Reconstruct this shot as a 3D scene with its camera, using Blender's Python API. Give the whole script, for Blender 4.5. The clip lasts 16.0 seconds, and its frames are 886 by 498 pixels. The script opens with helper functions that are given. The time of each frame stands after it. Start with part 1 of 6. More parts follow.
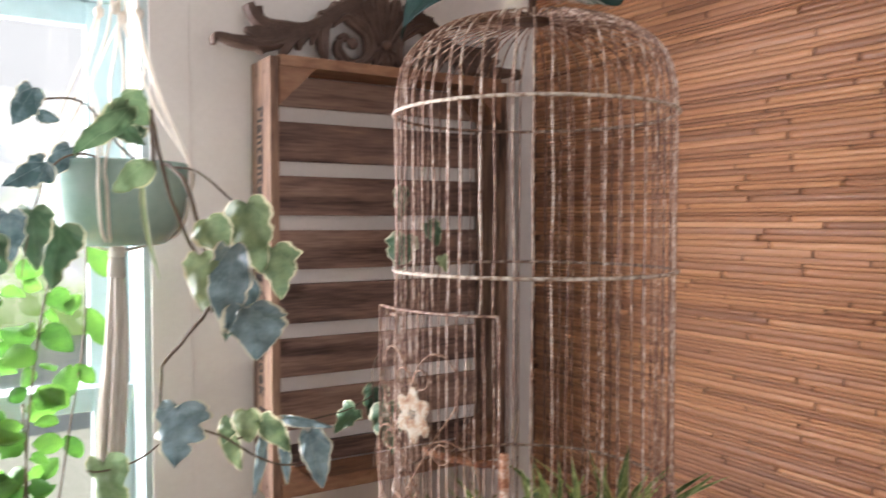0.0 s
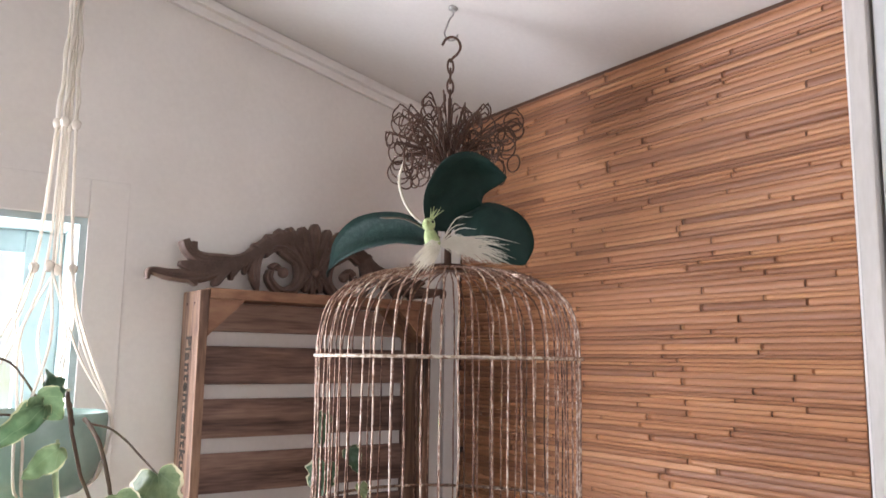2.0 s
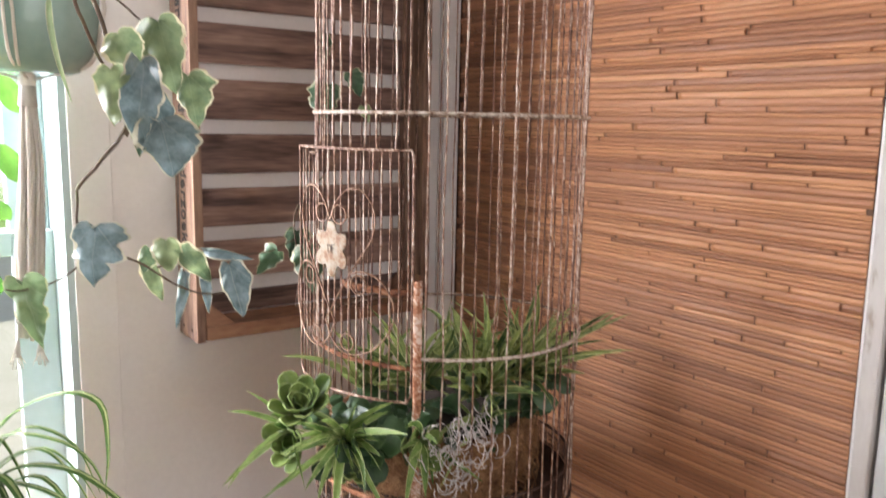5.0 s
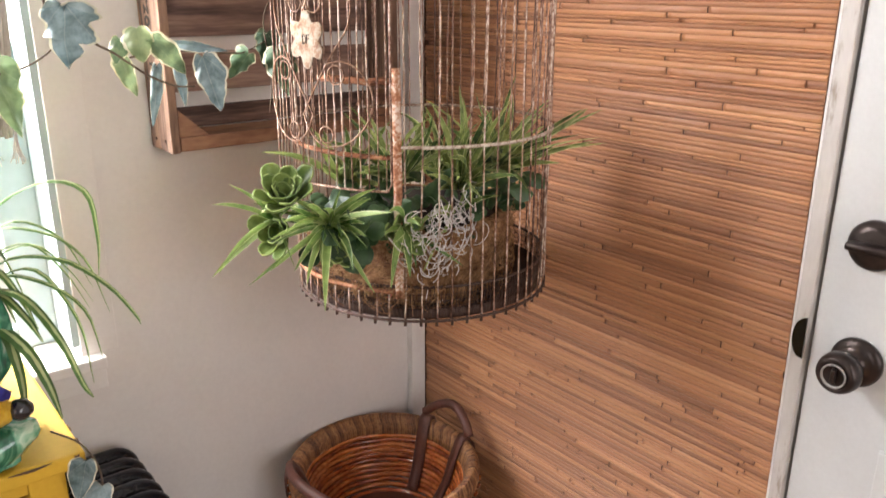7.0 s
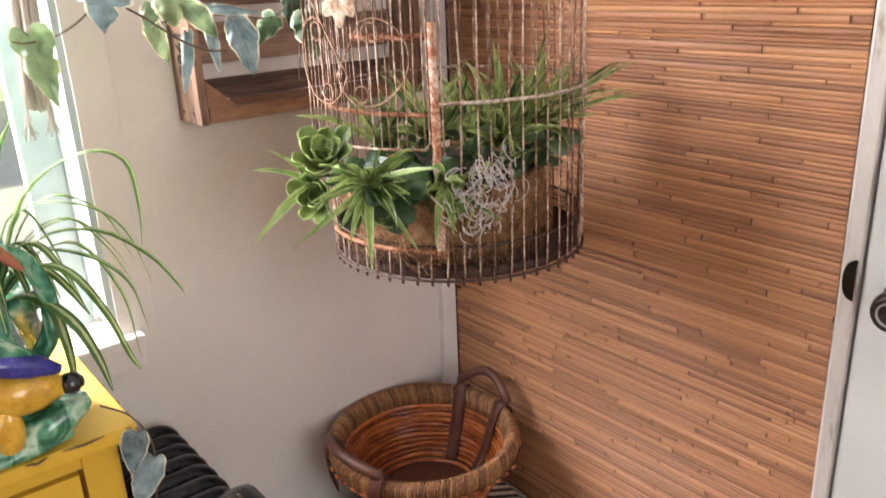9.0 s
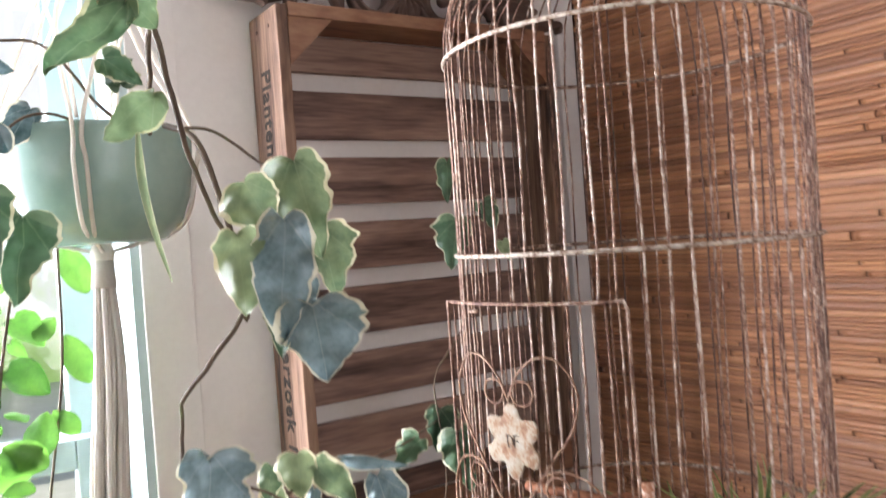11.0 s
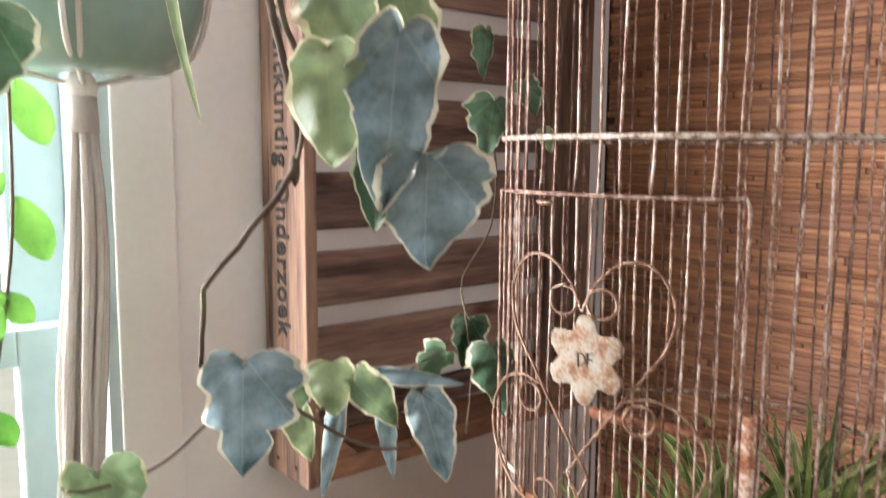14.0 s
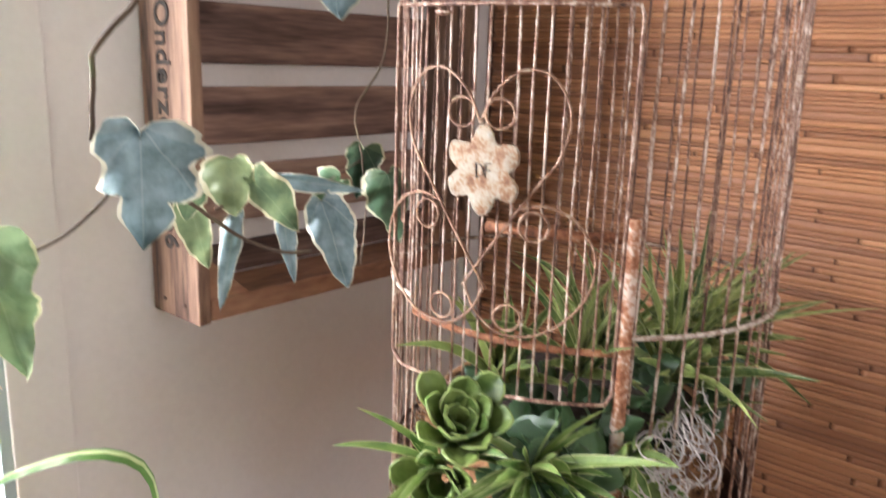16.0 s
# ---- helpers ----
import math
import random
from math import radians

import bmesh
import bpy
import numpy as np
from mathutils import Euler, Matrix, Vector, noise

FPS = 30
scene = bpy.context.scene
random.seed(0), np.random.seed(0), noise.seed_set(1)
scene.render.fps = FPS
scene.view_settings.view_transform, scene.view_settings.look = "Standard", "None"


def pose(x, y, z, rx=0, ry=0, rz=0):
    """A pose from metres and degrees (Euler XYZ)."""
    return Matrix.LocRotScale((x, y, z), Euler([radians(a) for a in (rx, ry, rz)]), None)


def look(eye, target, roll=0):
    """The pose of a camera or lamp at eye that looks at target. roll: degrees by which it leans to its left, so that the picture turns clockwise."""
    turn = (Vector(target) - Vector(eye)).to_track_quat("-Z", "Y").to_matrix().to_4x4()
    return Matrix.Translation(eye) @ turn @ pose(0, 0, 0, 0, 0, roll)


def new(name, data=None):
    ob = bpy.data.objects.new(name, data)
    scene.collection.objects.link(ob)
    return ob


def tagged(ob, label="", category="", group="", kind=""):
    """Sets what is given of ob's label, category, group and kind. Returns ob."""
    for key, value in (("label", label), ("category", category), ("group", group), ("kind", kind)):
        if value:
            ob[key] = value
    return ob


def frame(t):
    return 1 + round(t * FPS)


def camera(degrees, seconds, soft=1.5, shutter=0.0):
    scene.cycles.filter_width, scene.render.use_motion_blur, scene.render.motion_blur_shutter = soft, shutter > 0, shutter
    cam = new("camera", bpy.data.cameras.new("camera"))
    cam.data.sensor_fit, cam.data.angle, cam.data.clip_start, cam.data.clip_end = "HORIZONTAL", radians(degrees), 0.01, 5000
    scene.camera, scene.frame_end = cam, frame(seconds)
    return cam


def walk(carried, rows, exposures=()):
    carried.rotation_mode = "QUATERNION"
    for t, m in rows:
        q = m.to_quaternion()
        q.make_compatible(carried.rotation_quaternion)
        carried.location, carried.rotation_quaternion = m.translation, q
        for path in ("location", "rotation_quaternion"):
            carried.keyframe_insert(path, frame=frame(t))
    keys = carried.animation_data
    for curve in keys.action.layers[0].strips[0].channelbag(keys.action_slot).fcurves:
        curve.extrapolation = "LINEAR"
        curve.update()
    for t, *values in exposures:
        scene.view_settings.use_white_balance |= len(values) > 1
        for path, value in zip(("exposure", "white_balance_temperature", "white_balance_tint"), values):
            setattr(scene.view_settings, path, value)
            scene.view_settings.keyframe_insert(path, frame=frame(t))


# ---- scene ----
cam = camera(58.6, 16.0, shutter=0.5)
PATH = [
    (0, (0.166, 0.172, 1.604), (1.214, 1.874, 1.531), 0.1),
    (0.5, (0.185, 0.146, 1.633), (1.342, 1.777, 1.629), 0.2),
    (1, (0.183, 0.127, 1.701), (1.338, 1.756, 1.816), 0.8),
    (1.5, (0.181, 0.111, 1.729), (1.332, 1.736, 1.919), 1.3),
    (2, (0.17, 0.083, 1.753), (1.305, 1.707, 2.031), 0.9),
    (2.5, (0.171, 0.076, 1.751), (1.295, 1.703, 2.052), 0.5),
    (3, (0.175, 0.077, 1.741), (1.303, 1.707, 2.003), 0.7),
    (3.5, (0.177, 0.099, 1.696), (1.313, 1.742, 1.805), 1.1),
    (4, (0.183, 0.134, 1.612), (1.316, 1.778, 1.501), 0.7),
    (4.5, (0.18, 0.129, 1.565), (1.315, 1.76, 1.34), 0.7),
    (5, (0.169, 0.122, 1.52), (1.334, 1.717, 1.205), 1.2),
    (5.2, (0.168, 0.121, 1.511), (1.35, 1.693, 1.151), 1.3),
    (7.3, (0.112, 0.101, 1.408), (1.306, 1.559, 0.74), 0.3),
    (7.5, (0.109, 0.102, 1.405), (1.297, 1.554, 0.711), 0.3),
    (8, (0.109, 0.093, 1.394), (1.291, 1.531, 0.664), -0.7),
    (8.5, (0.094, 0.12, 1.378), (1.274, 1.562, 0.652), -1.9),
    (9, (0.084, 0.135, 1.38), (1.264, 1.605, 0.709), -2.4),
    (9.5, (0.079, 0.168, 1.412), (1.239, 1.724, 0.93), -2.5),
    (10, (0.11, 0.251, 1.478), (1.205, 1.903, 1.208), -3.8),
    (10.2, (0.135, 0.292, 1.493), (1.227, 1.954, 1.285), -4.2),
    (12.3, (0.208, 0.638, 1.622), (1.402, 2.24, 1.7), -2.1),
    (12.5, (0.213, 0.652, 1.618), (1.403, 2.259, 1.649), -2.2),
    (13, (0.196, 0.667, 1.585), (1.406, 2.26, 1.567), -1.2),
    (13.5, (0.181, 0.662, 1.552), (1.414, 2.232, 1.429), -0.9),
    (14, (0.171, 0.655, 1.518), (1.449, 2.174, 1.275), 0.4),
    (14.5, (0.169, 0.648, 1.484), (1.475, 2.122, 1.135), 0.7),
    (15, (0.163, 0.649, 1.478), (1.48, 2.101, 1.083), 0.8),
    (15.5, (0.159, 0.655, 1.473), (1.542, 2.041, 1.064), 1.2),
    (16, (0.148, 0.66, 1.438), (1.626, 1.924, 0.972), 1.9),
]
EXPOSURE = [(0.0, -0.28, 6450), (0.8, -0.28, 6300), (3.0, -0.28, 6300), (4.0, -0.2, 6350), (5.0, -0.05, 6500), (7.5, 0.25, 6850), (9.0, 0.25, 6850), (10.0, -0.08, 6200), (12.5, -0.22, 6400), (14.0, -0.25, 6500), (16.0, 0.0, 6400)]
walk(cam, [(t, look(eye, target, roll)) for t, eye, target, roll in PATH], [(t, stops, kelvin, 15) for t, stops, kelvin in EXPOSURE])

# ---- light ----
world = bpy.data.worlds.new("sky_world")
scene.world = world
world.use_nodes = True
_n, _l = world.node_tree.nodes, world.node_tree.links
_sky = _n.new("ShaderNodeTexSky")
_sky.sky_type, _sky.sun_disc = "NISHITA", False
_sky.sun_elevation, _sky.sun_rotation = radians(38), radians(20)
_l.new(_sky.outputs[0], _n["Background"].inputs[0])
_n["Background"].inputs[1].default_value = 0.15


def area(name, loc, target, sx, sy, power, colour=(1, 1, 1)):
    d = bpy.data.lights.new(name, "AREA")
    d.shape, d.size, d.size_y, d.energy, d.color = "RECTANGLE", sx, sy, power, colour
    ob = new(name, d)
    ob.matrix_basis = look(loc, target)
    return ob


sun = bpy.data.lights.new("sun", "SUN")
sun.energy, sun.angle, sun.color = 4.5, radians(0.5), (1.0, 0.95, 0.88)
new("sun", sun).matrix_basis = look((0, 0, 5), (0.12, -0.5, 4.55))
# daylight in the visible window, then two fill lamps in added, unseen openings
area("window_daylight", (-0.10, 1.665, 1.50), (0.8, 0.2, 0.95), 0.60, 0.92, 66, (0.94, 0.96, 1.0))
area("room_fill", (0.45, -1.93, 1.65), (0.95, 1.4, 1.3), 1.15, 1.35, 19, (1.0, 0.97, 0.96))
area("side_fill", (-2.13, 0.0, 1.3), (1.0, 0.7, 1.0), 0.95, 0.75, 8, (1.0, 0.97, 0.96))

# ---- materials ----
CAGE = (0.892, 1.097)     # the cage's axis


def nodes_of(name):
    m = bpy.data.materials.new(name)
    m.use_nodes = True
    nt = m.node_tree
    return m, nt.nodes, nt.links, nt.nodes["Principled BSDF"]


def ramp(n, stops):
    r = n.new("ShaderNodeValToRGB")
    while len(r.color_ramp.elements) < len(stops):
        r.color_ramp.elements.new(0.5)
    for e, (p, c) in zip(r.color_ramp.elements, stops):
        e.position, e.color = p, (*c, 1)
    return r


def surface(name, stops, scale=20.0, rough=0.6, metal=0.0, bump=0.1, stretch=(1, 1, 1), fine=6.0, distance=0.002, per=None, per_amount=0.5,
            clear=0.0, through_light=0.0, detail=6.0, knots=0.0, joint="", outside=0.0):
    """Two scales of noise pick a colour from the stops; per: 'object' or 'island' shifts the pick piece by piece."""
    m, n, l, b = nodes_of(name)
    mp = n.new("ShaderNodeMapping")
    geo = n.new("ShaderNodeNewGeometry")
    mp.inputs["Scale"].default_value = stretch
    l.new(geo.outputs["Position"], mp.inputs[0])
    big, small = n.new("ShaderNodeTexNoise"), n.new("ShaderNodeTexNoise")
    big.inputs["Scale"].default_value, small.inputs["Scale"].default_value = scale, scale * fine
    big.inputs["Detail"].default_value = detail
    small.inputs["Detail"].default_value = 3
    mix = n.new("ShaderNodeMath")
    mix.operation = "MULTIPLY_ADD"
    mix.inputs[1].default_value = 0.35
    half = n.new("ShaderNodeMath")
    half.operation = "MULTIPLY"
    half.inputs[1].default_value = 0.65
    for t in (big, small):
        l.new(mp.outputs[0], t.inputs["Vector"])
    l.new(big.outputs["Fac"], half.inputs[0])
    l.new(small.outputs["Fac"], mix.inputs[0])
    l.new(half.outputs[0], mix.inputs[2])
    pick = mix.outputs[0]
    if per:
        src = n.new("ShaderNodeObjectInfo").outputs["Random"] if per == "object" else geo.outputs["Random Per Island"]
        a = n.new("ShaderNodeMix")
        a.inputs[0].default_value = per_amount
        l.new(pick, a.inputs[2])
        l.new(src, a.inputs[3])
        pick = a.outputs[0]
        off = n.new("ShaderNodeVectorMath")
        off.operation = "MULTIPLY_ADD"
        off.inputs[1].default_value = (7, 5, 9)
        comb = n.new("ShaderNodeCombineXYZ")
        for i in range(3):
            l.new(src, comb.inputs[i])
        l.new(comb.outputs[0], off.inputs[0])
        l.new(geo.outputs["Position"], off.inputs[2])
        l.new(off.outputs[0], mp.inputs[0])
    if outside:
        # outward faces of the cage pick lighter stops, inward faces darker ones
        flatten, away, face, shift = n.new("ShaderNodeVectorMath"), n.new("ShaderNodeVectorMath"), n.new("ShaderNodeVectorMath"), n.new("ShaderNodeMath")
        flatten.operation, away.operation, face.operation, shift.operation = "MULTIPLY_ADD", "NORMALIZE", "DOT_PRODUCT", "MULTIPLY_ADD"
        flatten.inputs[1].default_value, flatten.inputs[2].default_value = (1, 1, 0), (-CAGE[0], -CAGE[1], 0)
        l.new(geo.outputs["Position"], flatten.inputs[0])
        l.new(flatten.outputs[0], away.inputs[0])
        l.new(away.outputs[0], face.inputs[0])
        l.new(geo.outputs["True Normal"], face.inputs[1])
        l.new(face.outputs["Value"], shift.inputs[0])
        shift.inputs[1].default_value = outside
        l.new(pick, shift.inputs[2])
        pick = shift.outputs[0]
    r = ramp(n, stops)
    l.new(pick, r.inputs[0])
    tone = r.outputs[0]
    if knots:
        vo, km, kr, mu = n.new("ShaderNodeTexVoronoi"), n.new("ShaderNodeMapping"), ramp(n, [(0.0, (0.22, 0.17, 0.15)), (0.075, (0.42, 0.34, 0.3)), (0.14, (1, 1, 1))]), n.new("ShaderNodeMix")
        km.inputs["Scale"].default_value = (0.55, 0.55, 1.0)
        warp = n.new("ShaderNodeVectorMath")
        warp.operation = "MULTIPLY_ADD"
        warp.inputs[1].default_value = (0.03, 0.03, 0.03)
        l.new(small.outputs["Color"], warp.inputs[0])
        l.new(geo.outputs["Position"], warp.inputs[2])
        l.new(warp.outputs[0], km.inputs[0])
        l.new(km.outputs[0], vo.inputs["Vector"])
        vo.inputs["Scale"].default_value = knots
        l.new(vo.outputs["Distance"], kr.inputs[0])
        mu.data_type, mu.blend_type = "RGBA", "MULTIPLY"
        mu.inputs[0].default_value = 1.0
        l.new(tone, mu.inputs[6])
        l.new(kr.outputs[0], mu.inputs[7])
        tone = mu.outputs[2]
    if joint:
        at, jm = n.new("ShaderNodeAttribute"), n.new("ShaderNodeMix")
        at.attribute_name = joint
        jm.data_type, jm.blend_type = "RGBA", "MULTIPLY"
        jm.inputs[7].default_value = (0.64, 0.57, 0.51, 1)
        l.new(at.outputs["Fac"], jm.inputs[0])
        l.new(tone, jm.inputs[6])
        tone = jm.outputs[2]
    l.new(tone, b.inputs["Base Color"])
    b.inputs["Roughness"].default_value, b.inputs["Metallic"].default_value = rough, metal
    b.inputs["Coat Weight"].default_value = clear
    if bump:
        bp = n.new("ShaderNodeBump")
        bp.inputs["Strength"].default_value, bp.inputs["Distance"].default_value = bump, distance
        l.new(mix.outputs[0], bp.inputs["Height"])
        l.new(bp.outputs[0], b.inputs["Normal"])
    if through_light:
        t = n.new("ShaderNodeBsdfTranslucent")
        s = n.new("ShaderNodeMixShader")
        s.inputs[0].default_value = through_light
        l.new(r.outputs[0], t.inputs[0])
        l.new(b.outputs[0], s.inputs[1])
        l.new(t.outputs[0], s.inputs[2])
        l.new(s.outputs[0], n["Material Output"].inputs[0])
    return m


def leaf_material(name, dark, light, margin, edge=0.8, through_light=0.35, rough=0.4, vein=(0.36, 0.44, 0.26), vein_amount=0.0, gloss=0.5):
    """Leaf colour from dark to light by object, with a ragged margin colour by the mesh's own rim value."""
    m, n, l, b = nodes_of(name)
    at = n.new("ShaderNodeAttribute")
    at.attribute_name = "rim"
    info, geo = n.new("ShaderNodeObjectInfo"), n.new("ShaderNodeNewGeometry")
    no, fi = n.new("ShaderNodeTexNoise"), n.new("ShaderNodeTexNoise")
    no.inputs["Scale"].default_value, no.inputs["Detail"].default_value = 58, 5
    fi.inputs["Scale"].default_value, fi.inputs["Detail"].default_value = 260, 3
    l.new(geo.outputs["Position"], no.inputs["Vector"])
    l.new(geo.outputs["Position"], fi.inputs["Vector"])
    add = n.new("ShaderNodeMath")
    add.operation = "MULTIPLY_ADD"
    add.inputs[1].default_value = 0.45
    l.new(no.outputs["Fac"], add.inputs[0])
    l.new(at.outputs["Fac"], add.inputs[2])
    down = n.new("ShaderNodeMath")
    down.operation = "MULTIPLY"
    down.inputs[1].default_value = 0.6
    l.new(add.outputs[0], down.inputs[0])
    k = min((edge + 0.21) * 0.6, 0.97)
    cut = ramp(n, [(0, (0, 0, 0)), (k, (0, 0, 0)), (k + 0.02, (1, 1, 1))])
    l.new(down.outputs[0], cut.inputs[0])
    body = n.new("ShaderNodeMix")
    body.data_type = "RGBA"
    body.inputs[6].default_value, body.inputs[7].default_value = (*dark, 1), (*light, 1)
    s = n.new("ShaderNodeMath")
    s.operation = "MULTIPLY_ADD"
    s.inputs[1].default_value = 0.55
    l.new(fi.outputs["Fac"], s.inputs[0])
    w = n.new("ShaderNodeMath")
    w.operation = "MULTIPLY_ADD"
    w.inputs[1].default_value, w.inputs[2].default_value = 0.9, -0.2
    l.new(info.outputs["Random"], w.inputs[0])
    l.new(w.outputs[0], s.inputs[2])
    blotch = n.new("ShaderNodeMath")
    blotch.operation = "MULTIPLY_ADD"
    blotch.inputs[1].default_value = 1.5
    lower = n.new("ShaderNodeMath")
    lower.operation = "ADD"
    lower.inputs[1].default_value = -0.78
    l.new(no.outputs["Fac"], blotch.inputs[0])
    l.new(s.outputs[0], blotch.inputs[2])
    l.new(blotch.outputs[0], lower.inputs[0])
    l.new(lower.outputs[0], body.inputs[0])
    # veins fanning from the leaf base
    uv, sep = n.new("ShaderNodeUVMap"), n.new("ShaderNodeSeparateXYZ")
    l.new(uv.outputs[0], sep.inputs[0])
    ang, ping, rad, far = (n.new("ShaderNodeMath") for _ in range(4))
    ang.operation, ping.operation, rad.operation, far.operation = "ARCTAN2", "PINGPONG", "MULTIPLY", "LESS_THAN"
    l.new(sep.outputs[0], ang.inputs[0])
    l.new(sep.outputs[1], ang.inputs[1])
    l.new(ang.outputs[0], ping.inputs[0])
    ping.inputs[1].default_value = 0.33
    l.new(ping.outputs[0], rad.inputs[0])
    l.new(sep.outputs[1], rad.inputs[1])
    l.new(rad.outputs[0], far.inputs[0])
    far.inputs[1].default_value = 0.007
    vm, soft_vein = n.new("ShaderNodeMix"), n.new("ShaderNodeMath")
    soft_vein.operation = "MULTIPLY"
    soft_vein.inputs[1].default_value = vein_amount
    l.new(far.outputs[0], soft_vein.inputs[0])
    vm.data_type = "RGBA"
    vm.inputs[7].default_value = (*vein, 1)
    l.new(soft_vein.outputs[0], vm.inputs[0])
    l.new(body.outputs[2], vm.inputs[6])
    fin = n.new("ShaderNodeMix")
    fin.data_type = "RGBA"
    fin.inputs[7].default_value = (*margin, 1)
    l.new(cut.outputs[0], fin.inputs[0])
    l.new(vm.outputs[2], fin.inputs[6])
    l.new(fin.outputs[2], b.inputs["Base Color"])
    b.inputs["Roughness"].default_value = rough
    b.inputs["Specular IOR Level"].default_value = gloss
    bp = n.new("ShaderNodeBump")
    bp.inputs["Strength"].default_value, bp.inputs["Distance"].default_value = 0.6, 0.004
    l.new(no.outputs["Fac"], bp.inputs["Height"])
    l.new(bp.outputs[0], b.inputs["Normal"])
    t, sh = n.new("ShaderNodeBsdfTranslucent"), n.new("ShaderNodeMixShader")
    sh.inputs[0].default_value = through_light
    l.new(fin.outputs[2], t.inputs[0])
    l.new(b.outputs[0], sh.inputs[1])
    l.new(t.outputs[0], sh.inputs[2])
    l.new(sh.outputs[0], n["Material Output"].inputs[0])
    return m


WALL = surface("painted_wall", [(0.3, (0.67, 0.638, 0.607)), (0.7, (0.76, 0.728, 0.695))], 5, 0.75, bump=0.12, fine=25)
PAINT = surface("white_trim_paint", [(0.3, (0.72, 0.69, 0.66)), (0.6, (0.80, 0.78, 0.755))], 12, 0.45, bump=0.15, fine=12)
WORN = surface("worn_white_paint", [(0.3, (0.30, 0.24, 0.19)), (0.42, (0.52, 0.49, 0.46)), (0.7, (0.60, 0.57, 0.54))], 22, 0.5, bump=0.3, fine=8, stretch=(1, 1, 0.25))
DOOR = surface("white_door_paint", [(0.3, (0.54, 0.55, 0.55)), (0.7, (0.61, 0.62, 0.62))], 6, 0.4, bump=0.06, fine=30)
CEIL = surface("ceiling_paint", [(0.3, (0.68, 0.655, 0.63)), (0.7, (0.76, 0.735, 0.71))], 4, 0.85, bump=0.12, fine=30)
FRAME = surface("window_frame_paint", [(0.3, (0.38, 0.47, 0.47)), (0.7, (0.47, 0.56, 0.565))], 10, 0.4, bump=0.1)
FLOOR = surface("floor_boards", [(0.3, (0.22, 0.125, 0.07)), (0.7, (0.36, 0.22, 0.125))], 8, 0.45, bump=0.2, stretch=(1, 0.1, 1))
BAMBOO_STOPS = [(0.20, (0.185, 0.080, 0.044)), (0.38, (0.32, 0.142, 0.072)), (0.50, (0.41, 0.188, 0.092)), (0.64, (0.49, 0.238, 0.114)), (0.82, (0.62, 0.345, 0.182))]
BAMBOO = surface("bamboo_strip", BAMBOO_STOPS, 16, 0.46, bump=0.5, stretch=(1, 0.11, 7.0), fine=6, per="object", per_amount=0.34, joint="node")
BAMBOO_REST = surface("bamboo_strip_rest", BAMBOO_STOPS, 16, 0.46, bump=0.5, stretch=(1, 0.11, 7.0), fine=6, per="island", per_amount=0.34, joint="node")
BAMBOO_BACK = surface("bamboo_backing", [(0.3, (0.07, 0.035, 0.02)), (0.7, (0.12, 0.06, 0.035))], 30, 0.8)
CRATE = surface("old_crate_wood", [(0.36, (0.060, 0.032, 0.025)), (0.45, (0.140, 0.080, 0.060)), (0.53, (0.225, 0.135, 0.102)), (0.64, (0.34, 0.225, 0.170))], 20, 0.65, bump=0.7, stretch=(0.16, 1, 1.9), fine=6, per="object", per_amount=0.12, knots=8.5)
CRATE_SIDE = surface("old_crate_side_wood", [(0.36, (0.035, 0.018, 0.012)), (0.44, (0.13, 0.071, 0.046)), (0.53, (0.235, 0.138, 0.090)), (0.66, (0.34, 0.215, 0.140))], 26, 0.65, bump=0.7, stretch=(1, 2.0, 0.14), fine=6)
CRATE_EDGE = surface("old_crate_rail_wood", [(0.32, (0.075, 0.034, 0.020)), (0.48, (0.22, 0.105, 0.058)), (0.68, (0.37, 0.205, 0.118))], 20, 0.6, bump=0.5, stretch=(0.3, 1, 1), fine=6)
CARVED = surface("carved_walnut", [(0.25, (0.068, 0.040, 0.030)), (0.5, (0.122, 0.074, 0.056)), (0.8, (0.20, 0.126, 0.094))], 40, 0.6, bump=0.5)
INK = surface("black_ink", [(0.3, (0.02, 0.015, 0.012)), (0.7, (0.04, 0.03, 0.025))], 60, 0.8, bump=0)
WIRE = surface("rusty_whitewashed_wire", [(0.37, (0.055, 0.024, 0.015)), (0.47, (0.165, 0.078, 0.048)), (0.55, (0.34, 0.215, 0.155)), (0.66, (0.64, 0.54, 0.46))], 95, 0.5, bump=0.8, fine=4, stretch=(1, 1, 0.6), metal=0.15, per="object", per_amount=0.12, outside=0.05)
HOOP = surface("whitewashed_hoop", [(0.38, (0.09, 0.045, 0.028)), (0.48, (0.26, 0.17, 0.115)), (0.56, (0.48, 0.40, 0.33)), (0.66, (0.66, 0.60, 0.52))], 120, 0.6, bump=0.8, fine=3, metal=0.1, outside=0.06)
RUST = surface("flaking_rust", [(0.3, (0.12, 0.040, 0.018)), (0.43, (0.30, 0.115, 0.052)), (0.50, (0.44, 0.225, 0.135)), (0.58, (0.66, 0.53, 0.44))], 60, 0.8, bump=0.7, fine=4)
BARE = surface("bare_rust", [(0.34, (0.09, 0.032, 0.016)), (0.48, (0.23, 0.085, 0.038)), (0.60, (0.36, 0.155, 0.075)), (0.72, (0.50, 0.33, 0.23))], 70, 0.85, bump=0.8, fine=4)
DARKMETAL = surface("dark_tray_metal", [(0.3, (0.035, 0.018, 0.013)), (0.6, (0.085, 0.045, 0.032)), (0.8, (0.17, 0.085, 0.05))], 30, 0.6, bump=0.4, metal=0.3)
